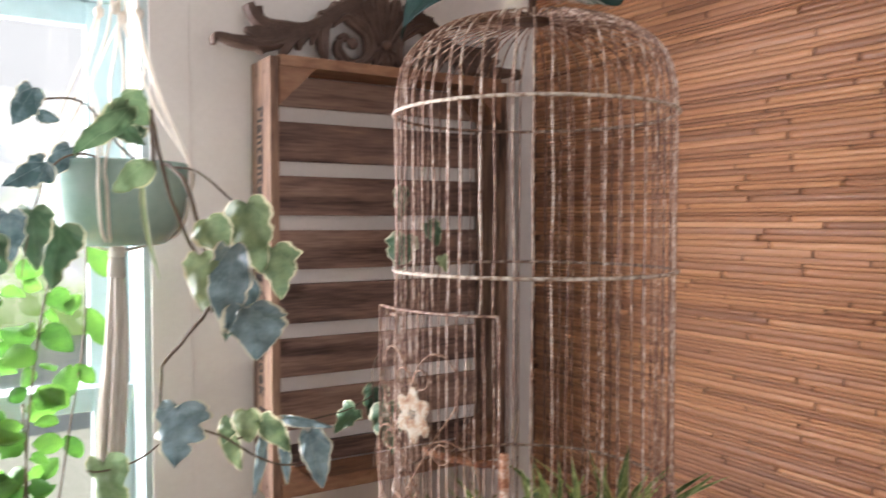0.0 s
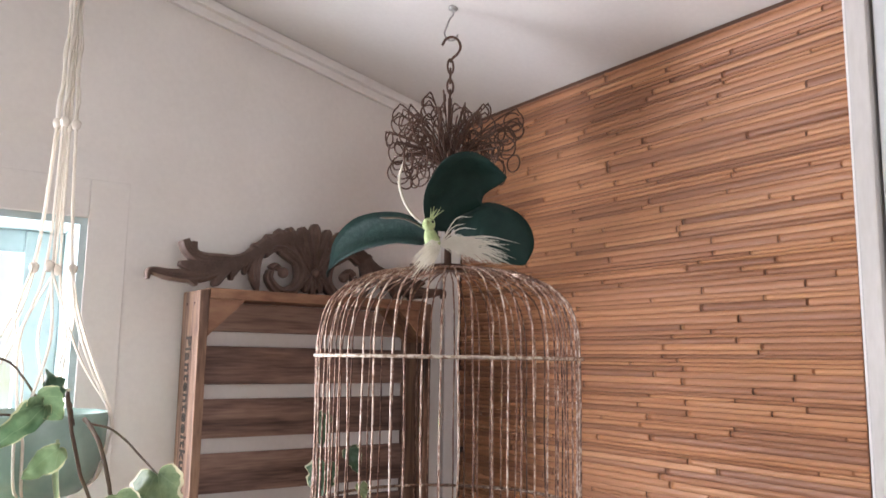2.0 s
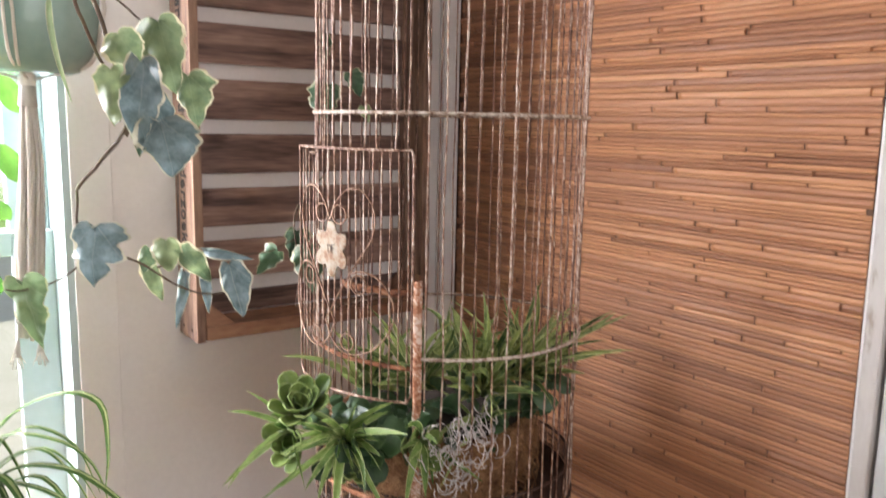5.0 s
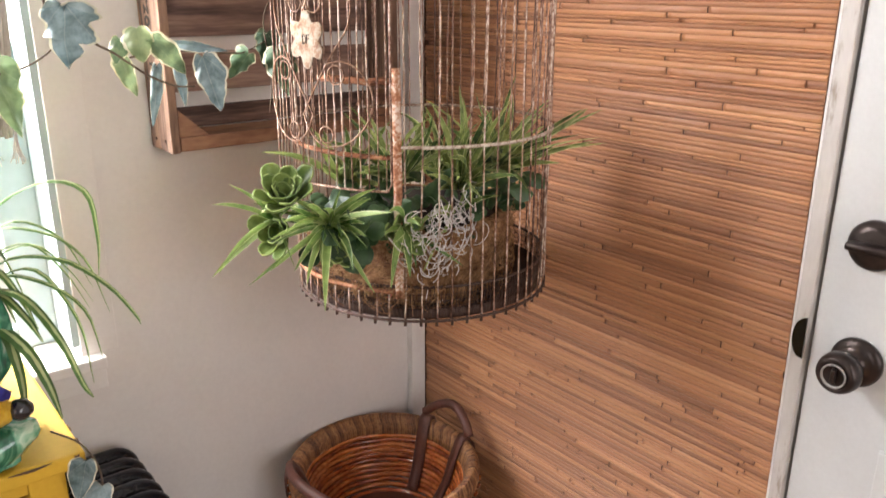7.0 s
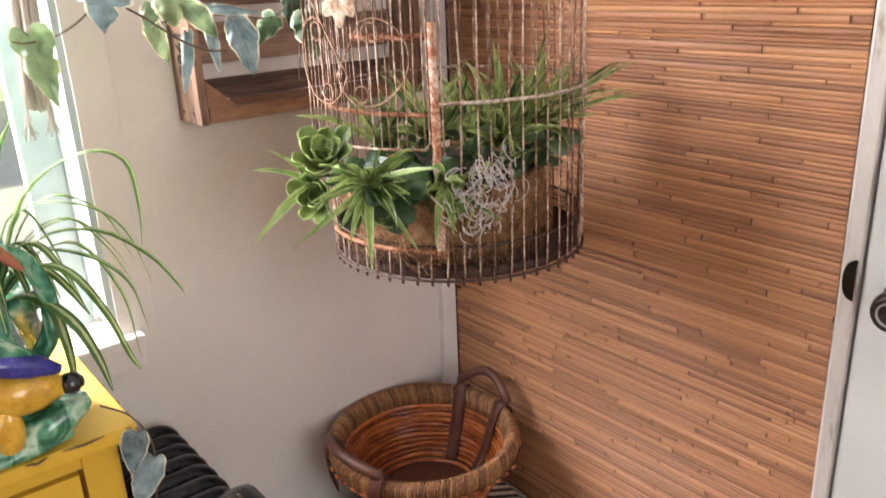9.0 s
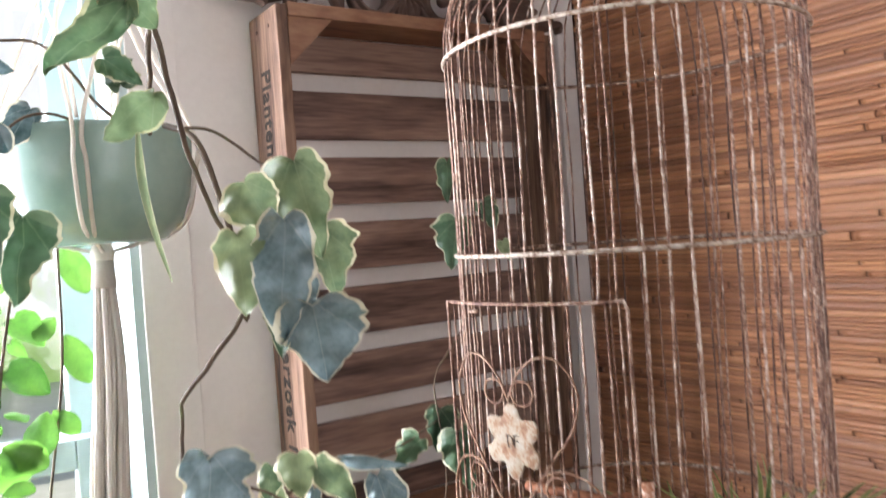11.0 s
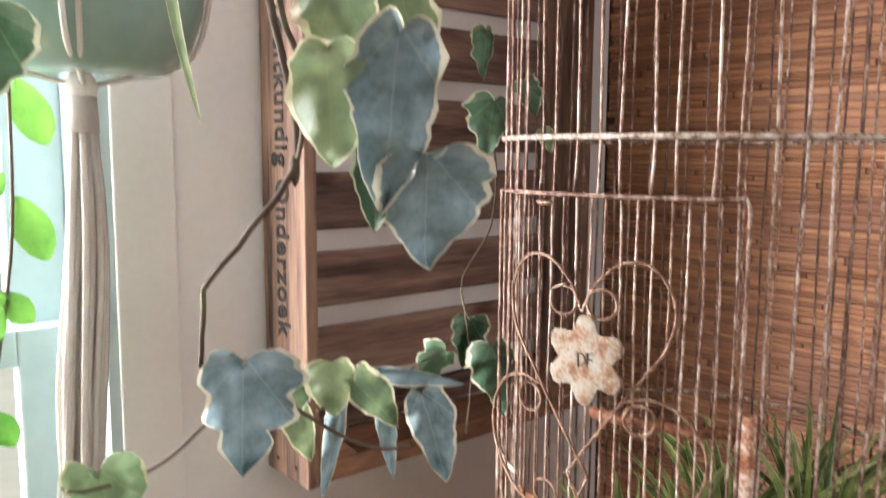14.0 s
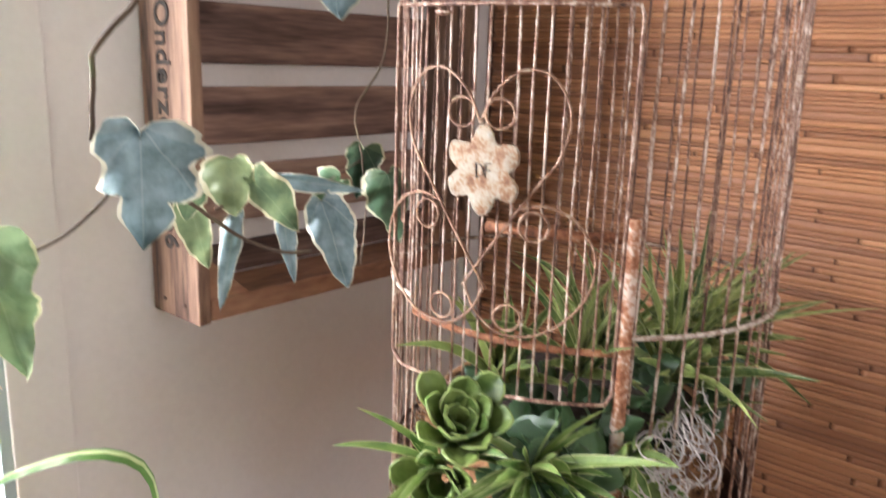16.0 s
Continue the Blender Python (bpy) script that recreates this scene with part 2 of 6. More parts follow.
SCROLL = surface("rusty_scroll_wire", [(0.36, (0.09, 0.040, 0.022)), (0.50, (0.24, 0.125, 0.072)), (0.68, (0.46, 0.34, 0.25))], 90, 0.55, bump=0.8, fine=4, metal=0.2)
BROWNWIRE = surface("brown_iron_wire", [(0.3, (0.045, 0.022, 0.015)), (0.7, (0.13, 0.07, 0.045))], 60, 0.5, bump=0.4, metal=0.4)
PLAQUE = surface("rusty_enamel_plaque", [(0.36, (0.12, 0.048, 0.021)), (0.45, (0.21, 0.115, 0.058)), (0.51, (0.255, 0.200, 0.142)), (0.66, (0.31, 0.285, 0.235))], 75, 0.8, bump=0.8, fine=5)
COIR = surface("coconut_fibre", [(0.32, (0.085, 0.036, 0.015)), (0.46, (0.24, 0.115, 0.048)), (0.66, (0.46, 0.27, 0.125))], 60, 0.9, bump=1.0, distance=0.008, fine=7)
MOSS = surface("silver_moss", [(0.3, (0.48, 0.44, 0.42)), (0.7, (0.70, 0.66, 0.63))], 60, 0.8, bump=0)
CORD = surface("cotton_cord", [(0.3, (0.76, 0.70, 0.62)), (0.7, (0.88, 0.85, 0.79))], 120, 0.9, bump=0.5, stretch=(1, 1, 0.4), through_light=0.4)
BOWL = surface("pale_green_glazed_bowl", [(0.3, (0.24, 0.36, 0.31)), (0.7, (0.33, 0.46, 0.40))], 14, 0.25, bump=0.05, clear=0.3)
SOIL = surface("soil", [(0.3, (0.02, 0.013, 0.01)), (0.7, (0.06, 0.04, 0.03))], 80, 0.95, bump=1.0, distance=0.005)
STEM = surface("ivy_stem", [(0.35, (0.065, 0.040, 0.028)), (0.55, (0.115, 0.080, 0.048)), (0.7, (0.11, 0.13, 0.055))], 40, 0.7, bump=0.5)
IVY = leaf_material("variegated_ivy_leaf", (0.085, 0.145, 0.075), (0.27, 0.34, 0.17), (0.66, 0.62, 0.42), 0.86, vein_amount=0.16)
IVY_GREEN = leaf_material("green_ivy_leaf", (0.06, 0.125, 0.055), (0.17, 0.25, 0.12), (0.46, 0.47, 0.27), 0.93, through_light=0.25, vein_amount=0.15)
# blue-grey ivy: the sky's sheen on the leaves is put into this colour
IVY_SHEEN = leaf_material("grey_sheen_ivy_leaf", (0.038, 0.078, 0.078), (0.225, 0.315, 0.335), (0.66, 0.64, 0.50), 0.90, through_light=0.10, rough=0.27, vein_amount=0.25, vein=(0.36, 0.42, 0.40))
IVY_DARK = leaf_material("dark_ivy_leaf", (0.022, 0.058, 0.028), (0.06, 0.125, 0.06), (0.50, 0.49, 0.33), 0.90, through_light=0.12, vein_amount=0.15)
VINE = leaf_material("bright_vine_leaf", (0.030, 0.100, 0.014), (0.10, 0.235, 0.036), (0.12, 0.26, 0.05), 2.0, through_light=0.36)
SPIDER = leaf_material("spider_plant_leaf", (0.05, 0.13, 0.03), (0.10, 0.21, 0.05), (0.50, 0.58, 0.30), 0.72, through_light=0.3)
GRASS = leaf_material("artificial_grass_blade", (0.030, 0.075, 0.012), (0.34, 0.42, 0.13), (0.52, 0.55, 0.27), 0.86, through_light=0.25)
STAR = leaf_material("artificial_star_leaf", (0.045, 0.115, 0.016), (0.25, 0.37, 0.10), (0.50, 0.56, 0.26), 0.84, through_light=0.25)
SUCCULENT = leaf_material("succulent_leaf", (0.055, 0.105, 0.018), (0.23, 0.32, 0.085), (0.28, 0.37, 0.12), 1.0, through_light=0.15, rough=0.38)
BROAD = leaf_material("artificial_broad_leaf", (0.022, 0.055, 0.022), (0.055, 0.115, 0.042), (0.10, 0.19, 0.08), 0.97, through_light=0.15)
ORCHID = leaf_material("orchid_leaf", (0.004, 0.015, 0.013), (0.009, 0.030, 0.024), (0.009, 0.030, 0.024), 1.2, through_light=0.02, rough=0.5, gloss=0.22)
FEATHER = surface("white_feather", [(0.3, (0.70, 0.66, 0.56)), (0.7, (0.82, 0.79, 0.70))], 60, 0.9, bump=0, through_light=0.3)
BIRDGREEN = surface("pale_green_bird", [(0.3, (0.20, 0.28, 0.10)), (0.55, (0.38, 0.45, 0.22)), (0.75, (0.60, 0.62, 0.42))], 60, 0.8, bump=0.3)
YELLOW = surface("yellow_paint", [(0.25, (0.56, 0.34, 0.022)), (0.7, (0.66, 0.42, 0.034))], 7, 0.65, bump=0.12, fine=20)
CHIP = surface("chipped_wood", [(0.3, (0.06, 0.035, 0.02)), (0.7, (0.16, 0.09, 0.05))], 60, 0.8)
BLACK = surface("black_enamel", [(0.3, (0.005, 0.005, 0.006)), (0.7, (0.009, 0.009, 0.011))], 20, 0.10, bump=0.0)
BLACK.node_tree.nodes["Principled BSDF"].inputs["Specular IOR Level"].default_value = 0.28
WICKER = surface("varnished_wicker", [(0.28, (0.075, 0.012, 0.004)), (0.46, (0.27, 0.058, 0.014)), (0.66, (0.50, 0.165, 0.045))], 38, 0.22, bump=0.35, fine=5, clear=0.5, per="object", per_amount=0.2)
ROPE = surface("seagrass_rope", [(0.30, (0.05, 0.016, 0.007)), (0.48, (0.19, 0.075, 0.028)), (0.70, (0.44, 0.225, 0.09))], 130, 0.55, bump=0.9, fine=5, per="island", per_amount=0.22)
LEATHER = surface("brown_leather", [(0.3, (0.055, 0.017, 0.011)), (0.7, (0.125, 0.040, 0.024))], 40, 0.5, bump=0.4)
BRONZE = surface("dark_bronze", [(0.3, (0.025, 0.018, 0.017)), (0.6, (0.05, 0.037, 0.033)), (0.8, (0.11, 0.07, 0.05))], 25, 0.3, metal=0.7, bump=0.05)
STEEL = surface("galvanised_steel", [(0.3, (0.30, 0.29, 0.28)), (0.7, (0.45, 0.44, 0.42))], 60, 0.4, metal=0.8)
TERRA = surface("terracotta", [(0.3, (0.28, 0.10, 0.05)), (0.7, (0.40, 0.17, 0.09))], 30, 0.8, bump=0.3)
GROUND = surface("garden_ground", [(0.3, (0.52, 0.54, 0.40)), (0.7, (0.66, 0.66, 0.54))], 2, 0.9, bump=0.3)


def striped(name):
    m, n, l, b = nodes_of(name)
    tc = n.new("ShaderNodeNewGeometry")
    wv = n.new("ShaderNodeTexWave")
    wv.wave_type, wv.bands_direction = "BANDS", "DIAGONAL"
    mp = n.new("ShaderNodeMapping")
    mp.inputs["Rotation"].default_value = (0, 0, radians(-70))
    l.new(tc.outputs["Position"], mp.inputs[0])
    wv.bands_direction = "X"
    l.new(mp.outputs[0], wv.inputs["Vector"])
    wv.inputs["Scale"].default_value, wv.inputs["Distortion"].default_value = 13.0, 0.25
    r = ramp(n, [(0.0, (0.02, 0.018, 0.018)), (0.47, (0.025, 0.022, 0.022)), (0.53, (0.60, 0.55, 0.47)), (1.0, (0.66, 0.61, 0.53))])
    l.new(wv.outputs["Fac"], r.inputs[0])
    l.new(r.outputs[0], b.inputs["Base Color"])
    b.inputs["Roughness"].default_value = 0.9
    no = n.new("ShaderNodeTexNoise")
    no.inputs["Scale"].default_value = 500
    l.new(tc.outputs["Position"], no.inputs["Vector"])
    bp = n.new("ShaderNodeBump")
    bp.inputs["Strength"].default_value, bp.inputs["Distance"].default_value = 0.5, 0.001
    l.new(no.outputs["Fac"], bp.inputs["Height"])
    l.new(bp.outputs[0], b.inputs["Normal"])
    return m


STRIPES = striped("striped_cotton")


def glaze(name):
    """Majolica: running green, with patches of yellow, blue, red and white glaze."""
    m, n, l, b = nodes_of(name)
    geo, no = n.new("ShaderNodeNewGeometry"), n.new("ShaderNodeTexNoise")
    mp = n.new("ShaderNodeMapping")
    mp.inputs["Scale"].default_value = (1, 1, 0.6)
    l.new(geo.outputs["Position"], mp.inputs[0])
    l.new(mp.outputs[0], no.inputs["Vector"])
    no.inputs["Scale"].default_value, no.inputs["Detail"].default_value, no.inputs["Distortion"].default_value = 38, 3, 1.2
    r = ramp(n, [(0.3, (0.008, 0.05, 0.03)), (0.45, (0.02, 0.15, 0.08)), (0.56, (0.10, 0.33, 0.20)), (0.68, (0.45, 0.60, 0.45))])
    l.new(no.outputs["Fac"], r.inputs[0])
    l.new(r.outputs[0], b.inputs["Base Color"])
    b.inputs["Roughness"].default_value, b.inputs["Coat Weight"].default_value = 0.12, 0.6
    return m


GLAZE = glaze("green_majolica_glaze")
GLAZE_YELLOW = surface("yellow_glaze", [(0.3, (0.42, 0.20, 0.02)), (0.6, (0.68, 0.42, 0.04)), (0.8, (0.75, 0.52, 0.10))], 40, 0.12, bump=0.05, clear=0.6)
GLAZE_BLUE = surface("blue_glaze", [(0.3, (0.01, 0.012, 0.10)), (0.6, (0.03, 0.04, 0.32)), (0.75, (0.35, 0.06, 0.10)), (0.85, (0.7, 0.72, 0.75))], 38, 0.12, bump=0.05, clear=0.6)
GLAZE_BLACK = surface("black_glaze", [(0.3, (0.008, 0.008, 0.010)), (0.7, (0.02, 0.02, 0.03))], 30, 0.15, bump=0, clear=0.5)


def glass_material():
    m, n, l, b = nodes_of("window_glass")
    b.inputs["Base Color"].default_value = (1, 1, 1, 1)
    b.inputs["Transmission Weight"].default_value, b.inputs["Roughness"].default_value, b.inputs["IOR"].default_value = 1, 0, 1.45
    return m


GLASS = glass_material()


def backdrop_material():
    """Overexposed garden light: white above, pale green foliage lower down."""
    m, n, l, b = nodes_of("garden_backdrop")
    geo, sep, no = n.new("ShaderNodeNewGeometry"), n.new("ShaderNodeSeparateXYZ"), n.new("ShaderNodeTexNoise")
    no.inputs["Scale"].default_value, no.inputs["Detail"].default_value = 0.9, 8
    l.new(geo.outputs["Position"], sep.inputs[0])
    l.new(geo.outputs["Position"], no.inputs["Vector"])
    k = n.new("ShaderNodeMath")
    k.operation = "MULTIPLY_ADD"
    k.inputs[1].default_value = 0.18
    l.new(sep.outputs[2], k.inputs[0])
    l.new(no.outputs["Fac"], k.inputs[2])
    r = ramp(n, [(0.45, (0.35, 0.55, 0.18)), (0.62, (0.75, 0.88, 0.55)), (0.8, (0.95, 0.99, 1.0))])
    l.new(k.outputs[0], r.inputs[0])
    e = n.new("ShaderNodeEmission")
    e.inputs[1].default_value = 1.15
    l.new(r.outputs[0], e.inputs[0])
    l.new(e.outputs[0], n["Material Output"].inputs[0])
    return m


BACKDROP = backdrop_material()

# ---- mesh helpers ----
def thing(name, loc, label, category, group="", kind=""):
    e = new(name)
    e.empty_display_size = 0.05
    e.location = loc
    return tagged(e, label, category, group, kind)


def part(name, bm, material, parent=None, label="", smooth=True):
    me = bpy.data.meshes.new(name)
    bm.to_mesh(me)
    bm.free()
    me.materials.append(material)
    if smooth:
        for p in me.polygons:
            p.use_smooth = True
    ob = new(name, me)
    if parent is not None:
        ob.parent = parent
        if parent.type == "EMPTY":
            ob.matrix_parent_inverse = Matrix.Translation(parent.location).inverted()
    return tagged(ob, label)


def box(bm, x0, x1, y0, y1, z0, z1, bevel=0.0, jitter=0.0):
    g = bmesh.ops.create_cube(bm, size=1)
    for v in g["verts"]:
        v.co = Vector((x0 + (v.co.x + 0.5) * (x1 - x0), y0 + (v.co.y + 0.5) * (y1 - y0), z0 + (v.co.z + 0.5) * (z1 - z0)))
        if jitter:
            v.co += Vector([random.uniform(-jitter, jitter) for _ in range(3)])
    if bevel:
        es = list({e for v in g["verts"] for e in v.link_edges})
        bmesh.ops.bevel(bm, geom=es, offset=bevel, segments=2, affect="EDGES", profile=0.6)
    return bm


def boxed(*a, **k):
    return box(bmesh.new(), *a, **k)


def tube(bm, pts, radius, segs=6, squash=1.0, closed=False):
    """A round bar along pts; radius a number or one for each point."""
    pts = [Vector(p) for p in pts]
    n = len(pts)
    rad = radius if isinstance(radius, (list, tuple)) else [radius] * n
    rings, side = [], None
    for i, p in enumerate(pts):
        a, b = (pts[i - 1] if i or closed else p), (pts[(i + 1) % n] if i < n - 1 or closed else p)
        d = (b - a).normalized()
        if side is None:
            side = d.orthogonal().normalized()
        side = (side - d * side.dot(d))
        side = side.normalized() if side.length > 1e-6 else d.orthogonal().normalized()
        up = d.cross(side)
        rings.append([bm.verts.new(p + (side * math.cos(k * math.tau / segs) + up * math.sin(k * math.tau / segs) * squash) * rad[i]) for k in range(segs)])
    for i in range(n if closed else n - 1):
        r, q = rings[i], rings[(i + 1) % n]
        for k in range(segs):
            bm.faces.new((r[k], r[(k + 1) % segs], q[(k + 1) % segs], q[k]))
    if not closed:
        bm.faces.new(rings[0][::-1])
        bm.faces.new(rings[-1])
    return bm


def tubed(*a, **k):
    return tube(bmesh.new(), *a, **k)


def lathe(bm, profile, centre, segs=40, wobble=0.0, cap=False):
    rings = []
    for r, z in profile:
        ring = []
        for k in range(segs):
            a = k * math.tau / segs
            rr = r * (1 + wobble * noise.noise(Vector((math.cos(a) * 2, math.sin(a) * 2, z * 9))))
            ring.append(bm.verts.new((centre[0] + rr * math.cos(a), centre[1] + rr * math.sin(a), z)))
        rings.append(ring)
    for a, b in zip(rings, rings[1:]):
        for k in range(segs):
            bm.faces.new((a[k], a[(k + 1) % segs], b[(k + 1) % segs], b[k]))
    if cap:
        bm.faces.new(rings[0][::-1])
        bm.faces.new(rings[-1])
    return bm


def smooth_path(pts, steps=6):
    """Catmull-Rom through pts."""
    p = [Vector(q) for q in pts]
    p = [p[0] * 2 - p[1]] + p + [p[-1] * 2 - p[-2]]
    out = []
    for i in range(1, len(p) - 2):
        for s in range(steps):
            t = s / steps
            a, b, c, d = p[i - 1], p[i], p[i + 1], p[i + 2]
            out.append(0.5 * ((2 * b) + (c - a) * t + (2 * a - 5 * b + 4 * c - d) * t * t + (3 * b - a - 3 * c + d) * t ** 3))
    return out + [p[-2]]


TOWARD_ROOM = Vector((-0.45, -0.85, 0.15))
IVY_LINE = [(0.0, 0.06), (0.13, -0.06), (0.32, -0.06), (0.47, 0.08), (0.5, 0.2), (0.40, 0.32), (0.45, 0.43), (0.36, 0.55), (0.25, 0.64), (0.2, 0.78), (0.08, 0.93), (0.0, 1.0)]
LOBED_LINE = [(0.0, 0.10), (0.15, -0.03), (0.34, -0.05), (0.5, 0.10), (0.52, 0.24), (0.41, 0.35), (0.47, 0.50), (0.37, 0.60), (0.23, 0.63), (0.25, 0.77), (0.11, 0.90), (0.0, 1.0)]
HEART_LINE = [(0.0, 0.03), (0.18, -0.05), (0.38, 0.03), (0.5, 0.22), (0.49, 0.4), (0.42, 0.56), (0.31, 0.72), (0.18, 0.87), (0.07, 0.96), (0.0, 1.0)]
SPOON_LINE = [(0.0, 0.0), (0.13, 0.04), (0.20, 0.22), (0.30, 0.42), (0.44, 0.60), (0.5, 0.74), (0.45, 0.88), (0.28, 0.97), (0.12, 0.99), (0.0, 1.02)]
OVAL_LINE = [(0.0, 0.0), (0.14, 0.06), (0.3, 0.18), (0.44, 0.35), (0.5, 0.52), (0.46, 0.68), (0.36, 0.82), (0.2, 0.93), (0.09, 0.98), (0.0, 1.0)]


def leaf(bm, base, tip, width, line=IVY_LINE, normal=TOWARD_ROOM, fold=0.25, droop=0.12, ripple=0.03, seed=0, crinkle=0.0, curl=0.0):
    """One leaf blade with a mid rib, cupped and rippled, with its rim value from rib (0) to margin (1).
    crinkle raises the cushions between the veins and roughens the outline; curl rolls parts of the margin."""
    base, tip = Vector(base), Vector(tip)
    y = tip - base
    ln = y.length
    y.normalize()
    z = Vector(normal)
    z = (z - y * z.dot(y)).normalized()
    x = y.cross(z)
    lay = bm.verts.layers.float.get("rim") or bm.verts.layers.float.new("rim")
    uvl = bm.loops.layers.uv.get("UVMap") or bm.loops.layers.uv.new("UVMap")
    if crinkle:
        line = [(max(0.0, q.x), q.y) for q in smooth_path([(a, b, 0) for a, b in line], 3)]
        line[0], line[-1] = (0.0, line[0][1]), (0.0, line[-1][1])
    steps = (0.0, 0.3, 0.55, 0.75, 0.9, 1.0) if crinkle else (0.0, 0.4, 0.75, 1.0)
    cols, flat_at = [], {}
    for s in (-1, 1):
        col = []
        lean = 1 + 0.22 * crinkle * math.sin(seed * 2.3) * s
        for i, (px, py) in enumerate(line):
            rag = 1.0
            if crinkle and 0 < i < len(line) - 1:
                rag += crinkle * 0.17 * noise.noise(Vector((px * 9 * s, py * 9, seed * 3.1))) + crinkle * 0.05 * noise.noise(Vector((px * 31 * s, py * 31, seed * 5.3)))
            row = []
            for f in steps:
                u = px * f * s * width * lean * (1 + (rag - 1) * f)
                v = (py * f + (1 - f) * (0.04 + 0.92 * max(0, min(1, py)))) * ln
                h = -fold * abs(u) * (0.6 + f) - droop * ln * (v / ln) ** 2 + ripple * ln * f * math.sin(py * 11 + s + seed * 1.7)
                if crinkle:
                    a = math.atan2(abs(u), max(v, 1e-6))
                    cushion = abs(math.sin(a * math.pi / 0.66)) * min(1.0, 2.2 * f) * (1 - 0.5 * f)
                    h += crinkle * ln * (0.10 * cushion + 0.12 * noise.noise(Vector((u / ln * 2.6, v / ln * 2.6, seed * 1.9))) + 0.045 * noise.noise(Vector((u / ln * 8, v / ln * 8, seed))))
                    h += curl * ln * f ** 3 * (0.5 + noise.noise(Vector((py * 2.2, s * 2.0, seed * 0.7))))
                w = bm.verts.new(base + x * u + y * v + z * h)
                w[lay] = f
                flat_at[w] = (u / max(ln, 1e-6), v / ln)
                row.append(w)
            col.append(row)
        cols.append(col)
    m = len(steps)
    for s, col in zip((-1, 1), cols):
        for a, b in zip(col, col[1:]):
            for k in range(m - 1):
                q = (a[k], a[k + 1], b[k + 1], b[k])
                for lp in bm.faces.new(q if s > 0 else q[::-1]).loops:
                    lp[uvl].uv = flat_at[lp.vert]
    bmesh.ops.remove_doubles(bm, verts=list(dict.fromkeys([r[0] for col in cols for r in col] + [r[k] for col in cols for r in (col[0], col[-1]) for k in range(m)])), dist=1e-5)
    return bm


def blade(bm, pts, width, side, fold=0.2, taper=0.6, pale_rib=False):
    """A long strap leaf along pts; side: the way its width runs."""
    lay = bm.verts.layers.float.get("rim") or bm.verts.layers.float.new("rim")
    pts = smooth_path(pts, 4)
    n, rows = len(pts), []
    side = Vector(side)
    for i, p in enumerate(pts):
        d = (pts[min(i + 1, n - 1)] - pts[max(i - 1, 0)]).normalized()
        s = side - d * side.dot(d)
        s = s.normalized() if s.length > 1e-5 else d.orthogonal().normalized()
        up = s.cross(d)
        t = i / (n - 1)
        w = width * min(1.0, 0.45 + 2.2 * t) * max(0.04, (1 - t ** 2.2)) ** taper / 2
        row = []
        for f in (-1, -0.45, 0, 0.45, 1):
            v = bm.verts.new(p + s * (f * w) + up * (abs(f) * w * fold))
            v[lay] = 1 - abs(f) if pale_rib else abs(f)
            row.append(v)
        rows.append(row)
    for a, b in zip(rows, rows[1:]):
        for k in range(4):
            bm.faces.new((a[k], a[k + 1], b[k + 1], b[k]))
    return bm

# ---- setting ----
XE, YN, XW, YS = 1.172, 1.468, -2.2, -2.0     # wall faces: bamboo side, window side, and the two behind


def ceil_z(x):
    return 2.27 + 0.225 * (XE - x)


def setting(name, bm, material, label, category, smooth=False):
    return tagged(part(name, bm, material, None, smooth=smooth), label, category, kind="structure")


setting("floor", boxed(XW - 0.2, XE + 0.2, YS - 0.2, YN + 0.2, -0.1, 0), FLOOR, "brown wooden floor boards under the corner", "floor")
# window wall, left open for the window
W0, W1, WB, WT = -0.42, 0.425, 0.800, 1.975
bm = bmesh.new()
box(bm, XW - 0.2, W0, YN, YN + 0.16, 0, 3.2)
box(bm, W1, XE + 0.14, YN, YN + 0.16, 0, 3.2)
box(bm, W0, W1, YN, YN + 0.16, 0, WB - 0.0235)
box(bm, W0, W1, YN, YN + 0.16, WT, 3.2)
setting("wall_north", bm, WALL, "smooth warm white painted wall with a window", "wall")
setting("wall_east", boxed(XE + 0.004, XE + 0.14, 0.597, YN, 0, 2.6), BAMBOO_BACK, "wall clad in horizontal split bamboo strips", "wall")
east = bpy.data.objects["wall_east"]
setting("wall_east_2", boxed(XE + 0.03, XE + 0.14, YS - 0.2, 0.597, 2.25, 2.6), WALL, "white wall above and beside the door", "wall")
setting("wall_east_3", boxed(XE + 0.03, XE + 0.14, YS - 0.2, -0.29, 0, 2.25), WALL, "white wall beyond the door", "wall")
# unseen opening added behind the south fill lamp
bm = bmesh.new()
box(bm, XW - 0.2, -0.15, YS - 0.14, YS, 0, 3.3)
box(bm, 1.05, XE + 0.2, YS - 0.14, YS, 0, 3.3)
box(bm, -0.15, 1.05, YS - 0.14, YS, 0, 0.85)
box(bm, -0.15, 1.05, YS - 0.14, YS, 2.35, 3.3)
setting("wall_south", bm, WALL, "plain white wall with an unseen opening added for fill light", "wall")
# out of view too: a made-up opening for the west fill lamp
bm = bmesh.new()
box(bm, XW - 0.14, XW, YS, -0.5, 0, 3.3)
box(bm, XW - 0.14, XW, 0.5, YN, 0, 3.3)
box(bm, XW - 0.14, XW, -0.5, 0.5, 0, 0.9)
box(bm, XW - 0.14, XW, -0.5, 0.5, 2.3, 3.3)
setting("wall_west", bm, WALL, "plain white wall with an unseen opening added for fill light", "wall")
bm = bmesh.new()
g = box(bm, XW - 0.3, XE + 0.2, YS - 0.2, YN + 0.2, 0, 0.1)
for v in bm.verts:
    v.co.z += ceil_z(v.co.x)
setting("ceiling", bm, CEIL, "sloping white plaster ceiling", "ceiling")
